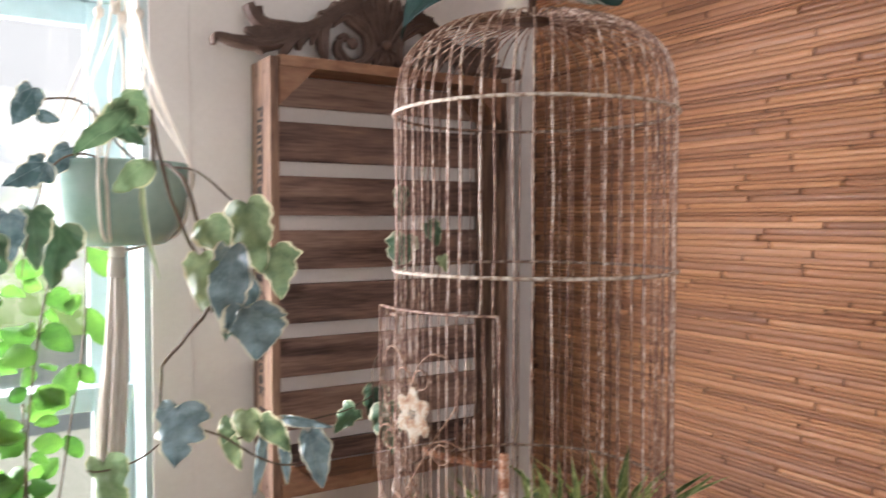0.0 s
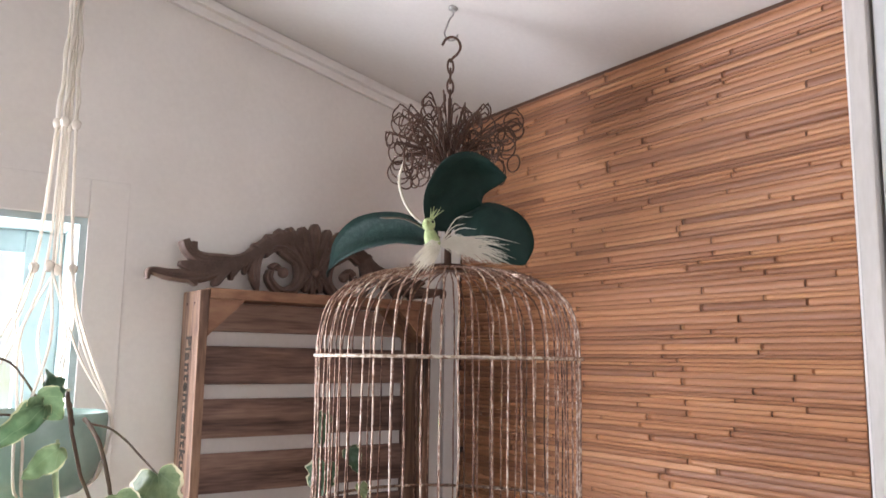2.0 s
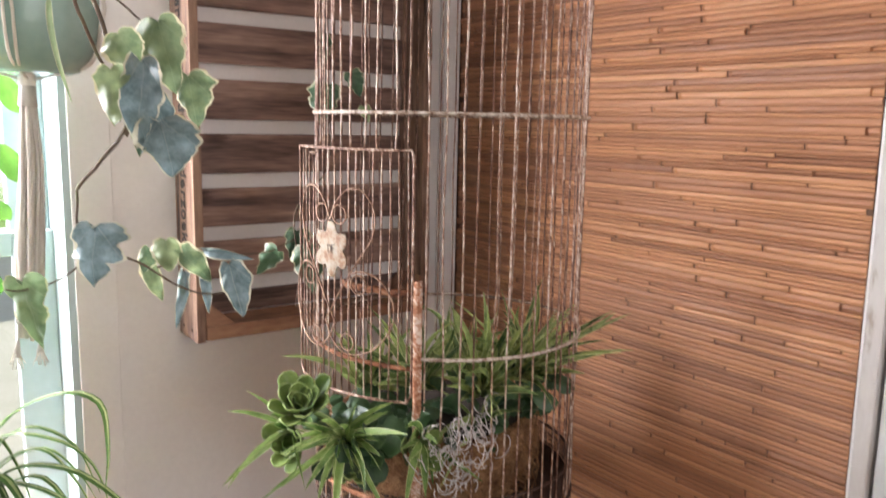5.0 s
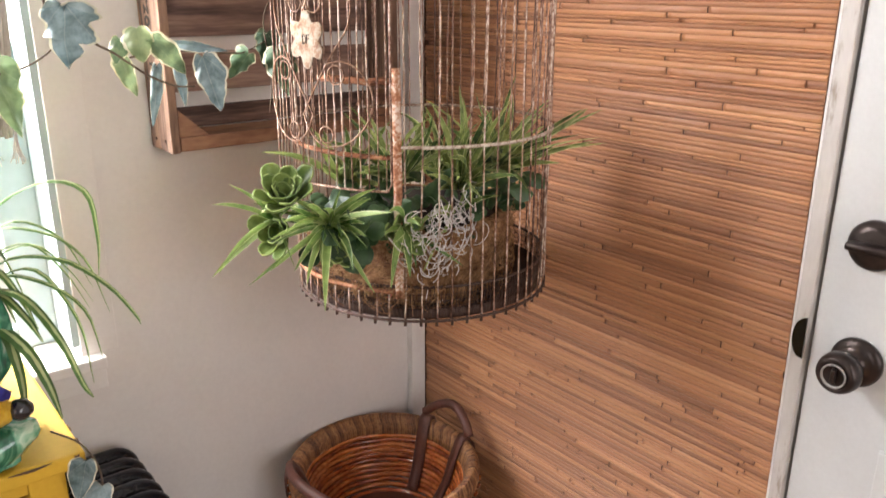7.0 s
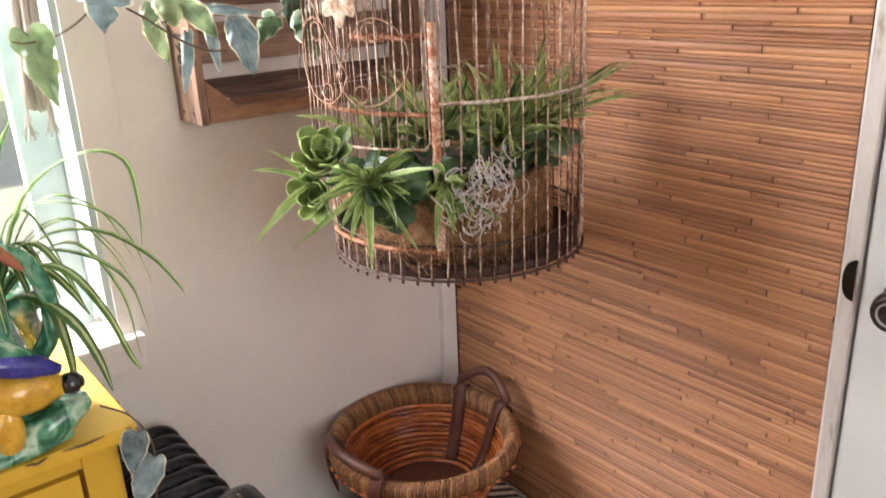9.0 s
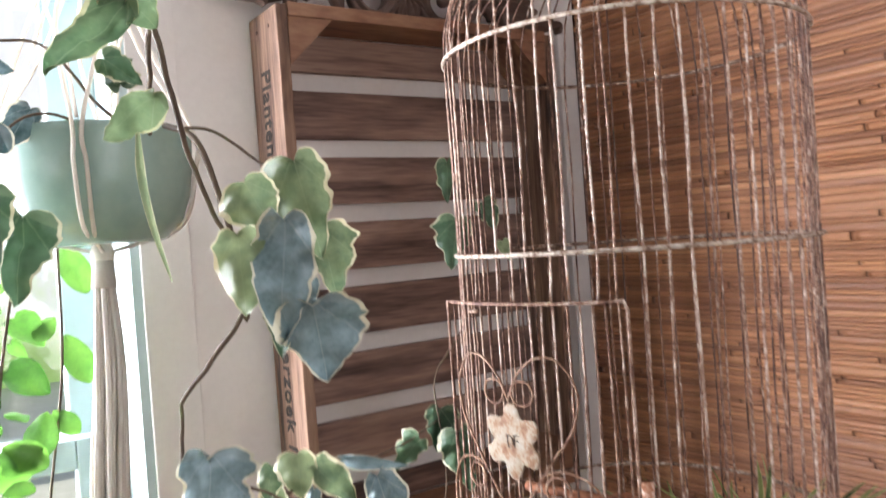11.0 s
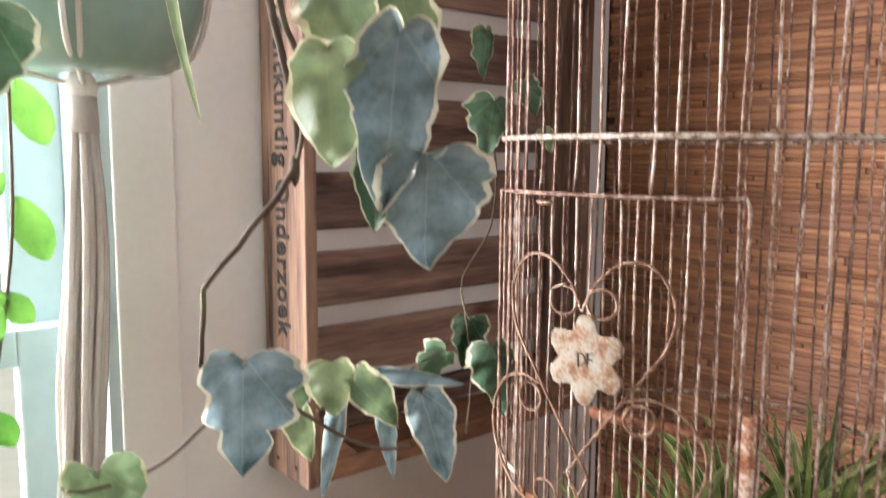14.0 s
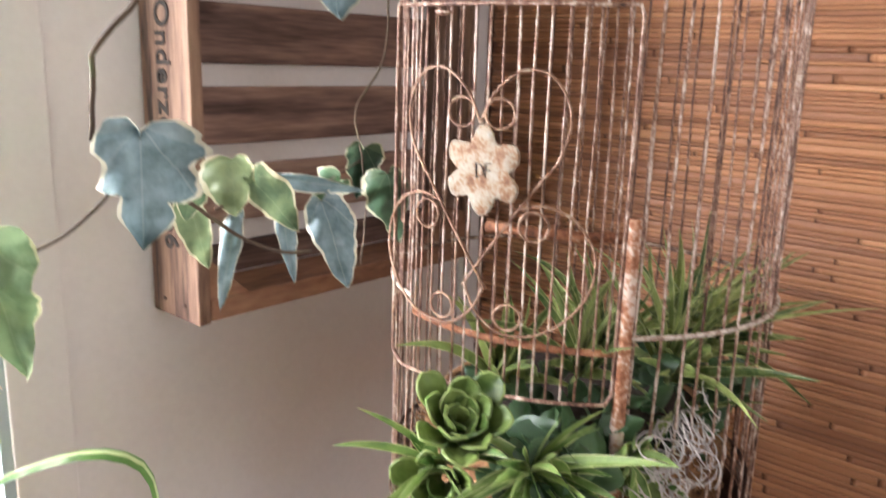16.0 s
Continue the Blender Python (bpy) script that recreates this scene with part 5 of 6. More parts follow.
def make_planter():
    p = thing("hanging_planter", (PX, PY, 1.573), "pale green glazed bowl in a knotted cotton cord hanger", "planter")
    bm = bmesh.new()
    lathe(bm, [(0.001, 1.572), (0.050, 1.571), (0.059, 1.574), (0.074, 1.591), (0.082, 1.614), (0.0855, 1.638), (0.087, 1.668), (0.087, 1.676), (0.084, 1.677), (0.083, 1.665), (0.081, 1.63), (0.068, 1.60), (0.001, 1.582)], (PX, PY), 48)
    part("bowl", bm, BOWL, p, "pale sea green glazed bowl")
    bm = bmesh.new()
    lathe(bm, [(0.001, 1.664), (0.079, 1.660), (0.0792, 1.650)], (PX, PY), 32)
    part("soil", bm, SOIL, p)
    top = Vector((PX + 0.008, PY, ceil_z(PX) - 0.002))
    rnd = random.Random(4)
    for k in range(4):
        a = radians(70 + 90 * k)
        out = Vector((math.cos(a), math.sin(a), 0))
        c = Vector((PX, PY, 0))
        rim = c + out * 0.0895 + Vector((0, 0, 1.674))
        knot = c + out * 0.024 + Vector((0.004, 0, 1.868))
        knot2 = c + out * 0.012 + Vector((0.006, 0, 2.07))
        for j, off in enumerate((-1, 1)):
            s = out.cross(Vector((0, 0, 1))) * off
            part("cord", tubed(smooth_path([top + s * 0.002, knot2 + s * 0.002, knot + s * 0.004, c + out * 0.050 + s * 0.018 + Vector((0, 0, 1.77)), rim + s * (0.006 if k % 2 else 0.004), c + out * 0.089 + s * 0.005 + Vector((0, 0, 1.640)), c + out * 0.074 + s * 0.004 + Vector((0, 0, 1.587)), c + out * 0.03 + Vector((0, 0, 1.570)), c + out * 0.006 + Vector((0, 0, 1.564))], 6), 0.0019, 6), CORD, p)
        # cross strands of the net
        o2 = Vector((math.cos(a + math.pi / 2), math.sin(a + math.pi / 2), 0))
        part("cord", tubed(smooth_path([knot + Vector((0, 0, 0.004)), c + (out + o2) * 0.030 + Vector((0, 0, 1.80)), c + o2 * 0.052 + out * 0.012 + Vector((0, 0, 1.74)), c + o2 * 0.0885 + Vector((0, 0, 1.679))], 6), 0.0016, 6), CORD, p)
        for kn in (knot, knot2):
            g = bmesh.new()
            bmesh.ops.create_icosphere(g, subdivisions=2, radius=0.0065)
            for v in g.verts:
                v.co = kn + Vector((v.co.x * (1 + 0.25 * math.sin(v.co.z * 900)), v.co.y, v.co.z * 1.3))
            part("knot", g, CORD, p)
        twist = [knot2 + (top - knot2) * (i / 24) + Vector((math.cos(i * 1.3 + k), math.sin(i * 1.3 + k), 0)) * 0.0025 for i in range(25)]
        part("cord", tubed(twist, 0.0022, 6), CORD, p)
    bm = bmesh.new()
    bmesh.ops.create_icosphere(bm, subdivisions=2, radius=0.011)
    for v in bm.verts:
        v.co = Vector((PX - 0.002, PY, 1.562)) + Vector((v.co.x, v.co.y, v.co.z * 1.3))
    part("knot", bm, CORD, p, "gathering knot below the bowl")
    tas = part("tassel", tubed([(PX - 0.002, PY, 1.556), (PX - 0.003, PY, 1.53)], [0.010, 0.012], 10), CORD, p, "long unravelled cotton tassel")
    for k in range(48):
        a, rr = rnd.uniform(0, 6.28), 0.0135 * math.sqrt(rnd.random())
        x, y = PX - 0.003 + rr * math.cos(a), PY + rr * math.sin(a)
        zb = 1.225 + rnd.uniform(0, 0.03)
        part("strand", tubed(smooth_path([(PX - 0.002 + 0.5 * rr * math.cos(a), PY + 0.5 * rr * math.sin(a), 1.55), (x, y, 1.45), (x + rnd.uniform(-0.004, 0.004) - 0.008, y, 1.34), (x - 0.014 + rnd.uniform(-0.004, 0.004), y, zb)], 3), 0.0027, 5), CORD, tas)
    for dx in (-0.022, 0.004):
        bm = bmesh.new()
        for k in range(14):
            x = PX - 0.012 + dx
            tube(bm, [(x + 0.002, PY - 0.012, 1.235), (x + rnd.uniform(-0.004, 0.004), PY - 0.012, 1.215), (x + rnd.uniform(-0.010, 0.010), PY - 0.012 + rnd.uniform(-0.005, 0.005), 1.195 + rnd.uniform(-0.006, 0.006))], 0.0007, 4)
        part("frayed_end", bm, CORD, tas, "white frayed cord end")


make_planter()


def make_ivy():
    v = thing("ivy_plant", (PX, PY, 1.66), "variegated ivy trailing from the hanging bowl toward the crate", "ivy")

    def stem(r, *pts, kinked=False):
        ps = smooth_path(pts, 6)
        if kinked:
            ps = [Vector(a).lerp(Vector(b), k / 5) for a, b in zip(pts, pts[1:]) for k in range(5)] + [Vector(pts[-1])]
        n = len(ps)
        part("stem", tubed([q + Vector((noise.noise(q * 60), noise.noise(q * 60 + Vector((5, 5, 5))), 0)) * 0.0015 for q in ps], [r * (1 - 0.35 * i / n) for i in range(n)], 7), STEM, v)

    def lf(base, tip, w, mat=IVY, line=IVY_LINE, **k):
        k.setdefault("seed", len(v.children))
        k.setdefault("crinkle", 1.0)
        k.setdefault("curl", 0.12)
        return part("leaf", leaf(bmesh.new(), base, tip, w, line, **k), mat, v)

    # main runners
    stem(0.0024, (0.375, 1.19, 1.662), (0.352, 1.09, 1.690), (0.33, 0.99, 1.712), (0.337, 0.985, 1.67), (0.350, 1.0, 1.630), (0.372, 1.02, 1.585), (0.392, 1.03, 1.55), (0.402, 1.06, 1.515))
    stem(0.0030, (0.385, 1.17, 1.672), (0.388, 1.10, 1.650), (0.397, 1.085, 1.61), (0.410, 1.085, 1.56), (0.419, 1.09, 1.522), (0.417, 1.091, 1.506))
    stem(0.0024, (0.417, 1.091, 1.508), (0.406, 1.094, 1.490), (0.366, 1.106, 1.440), (0.363, 1.108, 1.434), (0.361, 1.112, 1.386), kinked=True)
    part("stem", lathe(bmesh.new(), [(0.0005, 1.496), (0.0030, 1.500), (0.0036, 1.506), (0.0031, 1.512), (0.0005, 1.516)], (0.417, 1.091), 8), STEM, v)
    stem(0.0016, (0.385, 1.16, 1.668), (0.41, 1.12, 1.660), (0.44, 1.08, 1.625), (0.445, 1.02, 1.61))
    stem(0.0018, (0.361, 1.112, 1.388), (0.39, 1.115, 1.364), (0.441, 1.14, 1.336), (0.479, 1.14, 1.308), (0.508, 1.13, 1.293), (0.535, 1.125, 1.290))
    stem(0.0014, (0.385, 1.12, 1.372), (0.366, 1.12, 1.345), (0.333, 1.12, 1.326), (0.300, 1.127, 1.319), (0.285, 1.127, 1.322))
    stem(0.0014, (0.46, 1.14, 1.33), (0.50, 1.15, 1.335), (0.55, 1.17, 1.332), (0.61, 1.21, 1.325), (0.665, 1.25, 1.320), (0.703, 1.25, 1.335))
    # runner behind, beside the cage
    stem(0.0014, (0.79, 1.32, 1.575), (0.80, 1.31, 1.50), (0.784, 1.30, 1.436), (0.725, 1.28, 1.384), (0.703, 1.25, 1.348), (0.712, 1.25, 1.29), (0.705, 1.25, 1.226))
    stem(0.0018, (0.372, 1.19, 1.666), (0.339, 1.20, 1.69), (0.299, 1.20, 1.741), (0.262, 1.20, 1.745), (0.235, 1.20, 1.735))
    # lower trail
    lf((0.376, 1.083, 1.397), (0.362, 1.060, 1.332), 0.060, IVY_SHEEN, LOBED_LINE, fold=0.4, ripple=0.04, curl=0.3, droop=0.25)
    lf((0.303, 1.127, 1.333), (0.319, 1.127, 1.243), 0.050, IVY_GREEN, IVY_LINE, fold=0.35)
    lf((0.473, 1.139, 1.366), (0.472, 1.132, 1.324), 0.040, IVY, HEART_LINE, fold=0.4)
    lf((0.486, 1.136, 1.352), (0.526, 1.128, 1.306), 0.031, IVY, HEART_LINE, fold=0.35)
    lf((0.456, 1.168, 1.332), (0.474, 1.172, 1.275), 0.026, IVY, HEART_LINE, fold=0.5)
    lf((0.512, 1.190, 1.315), (0.500, 1.200, 1.230), 0.018, IVY_SHEEN, HEART_LINE, fold=0.8)
    lf((0.554, 1.138, 1.328), (0.562, 1.112, 1.257), 0.040, IVY_SHEEN, HEART_LINE, fold=0.35)
    lf((0.528, 1.160, 1.344), (0.575, 1.108, 1.336), 0.014, IVY_SHEEN, HEART_LINE, fold=0.2)
    lf((0.518, 1.14, 1.326), (0.522, 1.13, 1.264), 0.016, IVY_SHEEN, HEART_LINE, fold=0.7)
    lf((0.458, 1.165, 1.352), (0.446, 1.155, 1.322), 0.026, IVY, HEART_LINE)
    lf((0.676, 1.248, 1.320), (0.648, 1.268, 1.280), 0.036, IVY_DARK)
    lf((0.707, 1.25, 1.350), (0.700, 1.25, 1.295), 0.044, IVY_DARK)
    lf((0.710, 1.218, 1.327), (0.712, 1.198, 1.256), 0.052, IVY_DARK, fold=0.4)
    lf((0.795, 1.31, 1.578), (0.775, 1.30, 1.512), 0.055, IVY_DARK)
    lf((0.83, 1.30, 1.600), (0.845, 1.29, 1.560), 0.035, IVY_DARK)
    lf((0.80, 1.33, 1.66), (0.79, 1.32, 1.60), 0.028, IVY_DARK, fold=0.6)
    lf((0.845, 1.28, 1.545), (0.85, 1.27, 1.518), 0.022, IVY)
    # cluster in the middle
    lf((0.418, 0.962, 1.520), (0.430, 0.972, 1.455), 0.066, IVY_SHEEN, HEART_LINE, fold=0.35, ripple=0.05, curl=0.35, droop=0.3)
    lf((0.434, 1.012, 1.624), (0.446, 0.998, 1.545), 0.062, IVY, IVY_LINE, fold=0.45)
    lf((0.377, 0.988, 1.570), (0.377, 0.982, 1.510), 0.046, IVY, HEART_LINE, fold=0.45, ripple=0.05)
    lf((0.404, 0.965, 1.578), (0.395, 0.968, 1.488), 0.046, IVY_SHEEN, HEART_LINE, fold=0.35, ripple=0.06, curl=0.3)
    lf((0.389, 1.0, 1.606), (0.405, 0.992, 1.570), 0.045, IVY, HEART_LINE, fold=0.35)
    lf((0.488, 1.085, 1.572), (0.494, 1.075, 1.508), 0.050, IVY, IVY_LINE, fold=0.4)
    lf((0.408, 0.985, 1.53), (0.400, 0.98, 1.478), 0.026, IVY_DARK, HEART_LINE)
    lf((0.432, 1.02, 1.545), (0.438, 1.01, 1.495), 0.030, IVY_SHEEN, HEART_LINE)
    # crown over the bowl
    lf((0.324, 0.97, 1.660), (0.290, 0.97, 1.632), 0.026, IVY_GREEN, HEART_LINE, fold=0.4)
    lf((0.302, 0.93, 1.703), (0.254, 0.93, 1.660), 0.028, IVY_GREEN, HEART_LINE, fold=0.35)
    lf((0.292, 0.93, 1.714), (0.316, 0.925, 1.690), 0.032, IVY_GREEN, HEART_LINE, fold=0.3)
    lf((0.310, 1.05, 1.700), (0.338, 1.05, 1.682), 0.024, IVY_DARK)
    lf((0.345, 1.15, 1.700), (0.33, 1.14, 1.735), 0.030, IVY_DARK)
    part("leaf", blade(bmesh.new(), [(0.343, 1.10, 1.655), (0.342, 1.095, 1.62), (0.348, 1.095, 1.58), (0.361, 1.10, 1.535)], 0.0075, (0.9, -0.4, 0.2), 0.4), IVY, v, "thin curled pale leaf")
    # leaves against the window; their silhouette shade is put into the dark colours
    lf((0.245, 1.20, 1.756), (0.220, 1.20, 1.712), 0.036, IVY_SHEEN, HEART_LINE)
    lf((0.248, 1.20, 1.727), (0.272, 1.20, 1.720), 0.016, IVY_SHEEN, HEART_LINE)
    lf((0.251, 1.15, 1.668), (0.208, 1.15, 1.640), 0.040, IVY_SHEEN)
    lf((0.283, 1.20, 1.690), (0.257, 1.20, 1.652), 0.030, IVY_SHEEN, HEART_LINE)
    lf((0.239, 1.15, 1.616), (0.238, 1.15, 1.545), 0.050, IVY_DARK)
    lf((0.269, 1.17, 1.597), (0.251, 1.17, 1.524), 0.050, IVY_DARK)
    lf((0.215, 1.15, 1.612), (0.214, 1.15, 1.552), 0.045, IVY_SHEEN)
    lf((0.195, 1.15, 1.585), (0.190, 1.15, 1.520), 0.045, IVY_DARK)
    stem(0.0014, (0.33, 1.19, 1.668), (0.29, 1.17, 1.68), (0.255, 1.15, 1.66), (0.235, 1.15, 1.60), (0.225, 1.15, 1.54))


make_ivy()


# ---- bright vine on the window sill ----
def make_vine():
    px, py = 0.20, 1.40
    pot = thing("terracotta_pot", (px, py, 0.801), "small terracotta flower pot on the window sill", "flower pot")
    bm = bmesh.new()
    lathe(bm, [(0.001, 0.8015), (0.042, 0.8015), (0.055, 0.94), (0.060, 0.94), (0.060, 0.965), (0.054, 0.965), (0.052, 0.94), (0.001, 0.935)], (px, py), 32)
    part("pot", bm, TERRA, pot)
    v = thing("climbing_vine", (px, py, 0.94), "bright green backlit vine climbing before the window", "vine")
    rnd = random.Random(17)
    for s, (tx, h) in enumerate(((0.165, 1.60), (0.285, 1.56), (0.205, 1.53), (0.115, 1.42), (0.06, 1.55), (0.245, 1.35))):
        pts = smooth_path([(px + (tx - px) * t + 0.012 * math.sin(5 * t + s), 1.40 - 0.04 * math.sin(3 * t), 0.94 + (h - 0.94) * t) for t in [q / 6 for q in range(7)]], 4)
        part("stem", tubed(pts, 0.0017, 6), STEM, v)
        z = 0.98
        side = 1
        while z < h:
            k = min(len(pts) - 1, int((z - 0.94) / (h - 0.94) * (len(pts) - 1)))
            b = pts[k]
            ln = rnd.uniform(0.024, 0.050) * (0.7 if z < 1.15 else 1)
            d = Vector((side * rnd.uniform(0.35, 1.0), rnd.uniform(-0.5, 0.4), rnd.uniform(-0.9, 0.25))).normalized()
            part("leaf", leaf(bmesh.new(), b + d * 0.006, b + d * (0.006 + ln), ln * rnd.uniform(0.62, 0.8), rnd.choice((OVAL_LINE, HEART_LINE)), (rnd.uniform(-1.0, 0.7), -0.8, rnd.uniform(-0.4, 0.9)), fold=rnd.uniform(0.1, 0.5), droop=rnd.uniform(0.05, 0.3), seed=side * z), VINE, v)
            side = -side
            z += rnd.uniform(0.010, 0.024)
    part("stem", tubed(smooth_path([(px + 0.02, 1.40, 0.94), (0.27, 1.39, 1.15), (0.300, 1.39, 1.33), (0.318, 1.39, 1.45), (0.322, 1.39, 1.585)], 5), 0.0015, 6), STEM, v)
    for b, t, w in (((0.326, 1.39, 1.578), (0.346, 1.38, 1.522), 0.032), ((0.322, 1.39, 1.480), (0.342, 1.38, 1.424), 0.032), ((0.314, 1.39, 1.500), (0.292, 1.38, 1.478), 0.022), ((0.300, 1.39, 1.400), (0.282, 1.38, 1.352), 0.036), ((0.305, 1.39, 1.40), (0.328, 1.38, 1.372), 0.024), ((0.290, 1.39, 1.30), (0.310, 1.385, 1.265), 0.026), ((0.282, 1.39, 1.27), (0.255, 1.385, 1.245), 0.026)):
        part("leaf", leaf(bmesh.new(), b, t, w, OVAL_LINE, (-0.3, -0.9, 0.2), fold=0.2, seed=w * 700 + b[2]), VINE, v)
    low = thing("seedling_tray", (0.06, 1.40, 0.801), "small leafy green plants crowding the window sill", "plant")
    for k in range(70):
        p = Vector((rnd.uniform(-0.08, 0.16), rnd.uniform(1.36, 1.43), rnd.uniform(0.90, 1.02)))
        d = Vector((rnd.uniform(-1, 1), rnd.uniform(-1, 0.3), rnd.uniform(-0.2, 0.8))).normalized()
        part("leaf", leaf(bmesh.new(), p, p + d * 0.035, 0.024, OVAL_LINE, (0, -0.6, 0.8), seed=k), VINE, low)
    bm = bmesh.new()
    box(bm, -0.10, 0.13, 1.345, 1.44, 0.8015, 0.90, bevel=0.004)
    part("tray", bm, TERRA, low, smooth=False)


make_vine()

# ---- yellow cabinet ----
TX, TY, TZ = 0.326, 1.083, 0.842


def make_cabinet():
    c = thing("yellow_cabinet", (0.08, 1.26, 0), "yellow painted wooden side cabinet with chipped edges", "cabinet")
    part("tabletop", boxed(-0.24, TX, TY, 1.445, TZ - 0.022, TZ, bevel=0.004), YELLOW, c, smooth=False)
    x1, y1 = TX - 0.024, TY + 0.020
    for a, b in ((x1 - 0.045, y1), (-0.216, y1), (x1 - 0.045, 1.385), (-0.216, 1.385)):
        part("leg", boxed(a, a + 0.045, b, b + 0.045, 0, TZ - 0.0222, bevel=0.002), YELLOW, c, smooth=False)
    part("side_panel", boxed(x1 - 0.030, x1 - 0.014, y1 + 0.0455, 1.3845, 0.25, TZ - 0.0222), YELLOW, c, smooth=False)
    part("front_rail", boxed(-0.1705, x1 - 0.0455, y1 + 0.004, y1 + 0.03, TZ - 0.048, TZ - 0.0222), YELLOW, c, smooth=False)
    d = part("drawer_front", boxed(-0.165, x1 - 0.051, y1 + 0.001, y1 + 0.02, TZ - 0.20, TZ - 0.054, bevel=0.002), YELLOW, c, smooth=False)
    part("lower_door", boxed(-0.165, x1 - 0.051, y1 + 0.001, y1 + 0.02, 0.26, TZ - 0.206, bevel=0.002), YELLOW, c, smooth=False)
    part("back_panel", boxed(-0.1705, x1 - 0.0455, y1 + 0.05, 1.40, 0.25, 0.262), YELLOW, c, smooth=False)
    rnd = random.Random(2)
    for x, w in ((0.205, 0.026), (0.26, 0.05), (0.12, 0.02), (0.315, 0.006), (0.06, 0.03)):
        pts = [(x + w * (k / 9 - 0.5), TY - 0.0006 + 0.0, TZ - 0.001 - (0.004 if w < 0.03 else 0.0015) * math.sin(math.pi * k / 9) * rnd.uniform(0.5, 1)) for k in range(10)]
        part("paint_chip", tubed(pts, [0.0006 + 0.0014 * math.sin(math.pi * k / 9) for k in range(10)], 5), CHIP, c)
    for y, w in ((1.16, 0.02), (1.22, 0.008), (1.12, 0.014)):
        pts = [(TX + 0.0004, y + w * (k / 9 - 0.5), TZ - 0.0015) for k in range(10)]
        part("paint_chip", tubed(pts, [0.0006 + 0.001 * math.sin(math.pi * k / 9) for k in range(10)], 5), CHIP, c)


make_cabinet()


# ---- majolica jug with a bird on it ----
def make_jug():
    j = thing("majolica_jug", (0.19, 1.145, TZ), "glossy green majolica jug with a colourful bird relief", "jug")
    cx, cy = 0.175, 1.155
    z0 = TZ + 0.001
    bm = bmesh.new()
    lathe(bm, [(0.001, z0), (0.07, z0), (0.078, z0 + 0.012), (0.062, z0 + 0.03), (0.052, z0 + 0.07), (0.055, z0 + 0.12), (0.048, z0 + 0.17), (0.040, z0 + 0.205), (0.052, z0 + 0.235), (0.060, z0 + 0.252), (0.055, z0 + 0.253), (0.045, z0 + 0.235), (0.034, z0 + 0.205), (0.001, z0 + 0.18)], (cx, cy), 40, wobble=0.22)
    part("body", bm, GLAZE, j)
    bm = bmesh.new()
    pts = smooth_path([(cx + 0.050, cy - 0.01, z0 + 0.245), (cx + 0.078, cy - 0.012, z0 + 0.225), (cx + 0.092, cy - 0.014, z0 + 0.175), (cx + 0.086, cy - 0.016, z0 + 0.13), (cx + 0.062, cy - 0.018, z0 + 0.10)], 5)
    tube(bm, pts, 0.0095, 10, squash=1.3)
    part("handle", bm, GLAZE, j)

    def blob(name, c, s, mat, rot=0.0):
        bm = bmesh.new()
        bmesh.ops.create_icosphere(bm, subdivisions=3, radius=1)
        for v in bm.verts:
            n = 1 + 0.12 * noise.noise(v.co * 2.3)
            p = Vector((v.co.x * s[0], v.co.y * s[1], v.co.z * s[2])) * n
            p.rotate(Euler((0, rot, 0)))
            v.co = p + Vector(c)
        return part(name, bm, mat, j)

    blob("bird_breast", (cx + 0.035, cy - 0.058, z0 + 0.085), (0.048, 0.026, 0.028), GLAZE_YELLOW, 0.15)
    blob("bird_wing", (cx + 0.030, cy - 0.066, z0 + 0.125), (0.055, 0.018, 0.016), GLAZE_BLUE, 0.42)
    blob("bird_back", (cx + 0.01, cy - 0.064, z0 + 0.15), (0.05, 0.014, 0.012), GLAZE, 0.42)
    blob("bird_head", (cx + 0.088, cy - 0.062, z0 + 0.078), (0.015, 0.014, 0.014), GLAZE_BLACK)
    blob("bird_leg", (cx + 0.012, cy - 0.066, z0 + 0.04), (0.016, 0.012, 0.038), GLAZE_YELLOW, 0.1)
    blob("base_leaf", (cx + 0.055, cy - 0.05, z0 + 0.028), (0.055, 0.028, 0.024), GLAZE, -0.35)
    blob("base_leaf", (cx + 0.01, cy - 0.058, z0 + 0.012), (0.07, 0.022, 0.012), GLAZE, 0.0)
    blob("twig", (cx + 0.052, cy - 0.03, z0 + 0.245), (0.030, 0.008, 0.007), TERRA, 0.9)


make_jug()


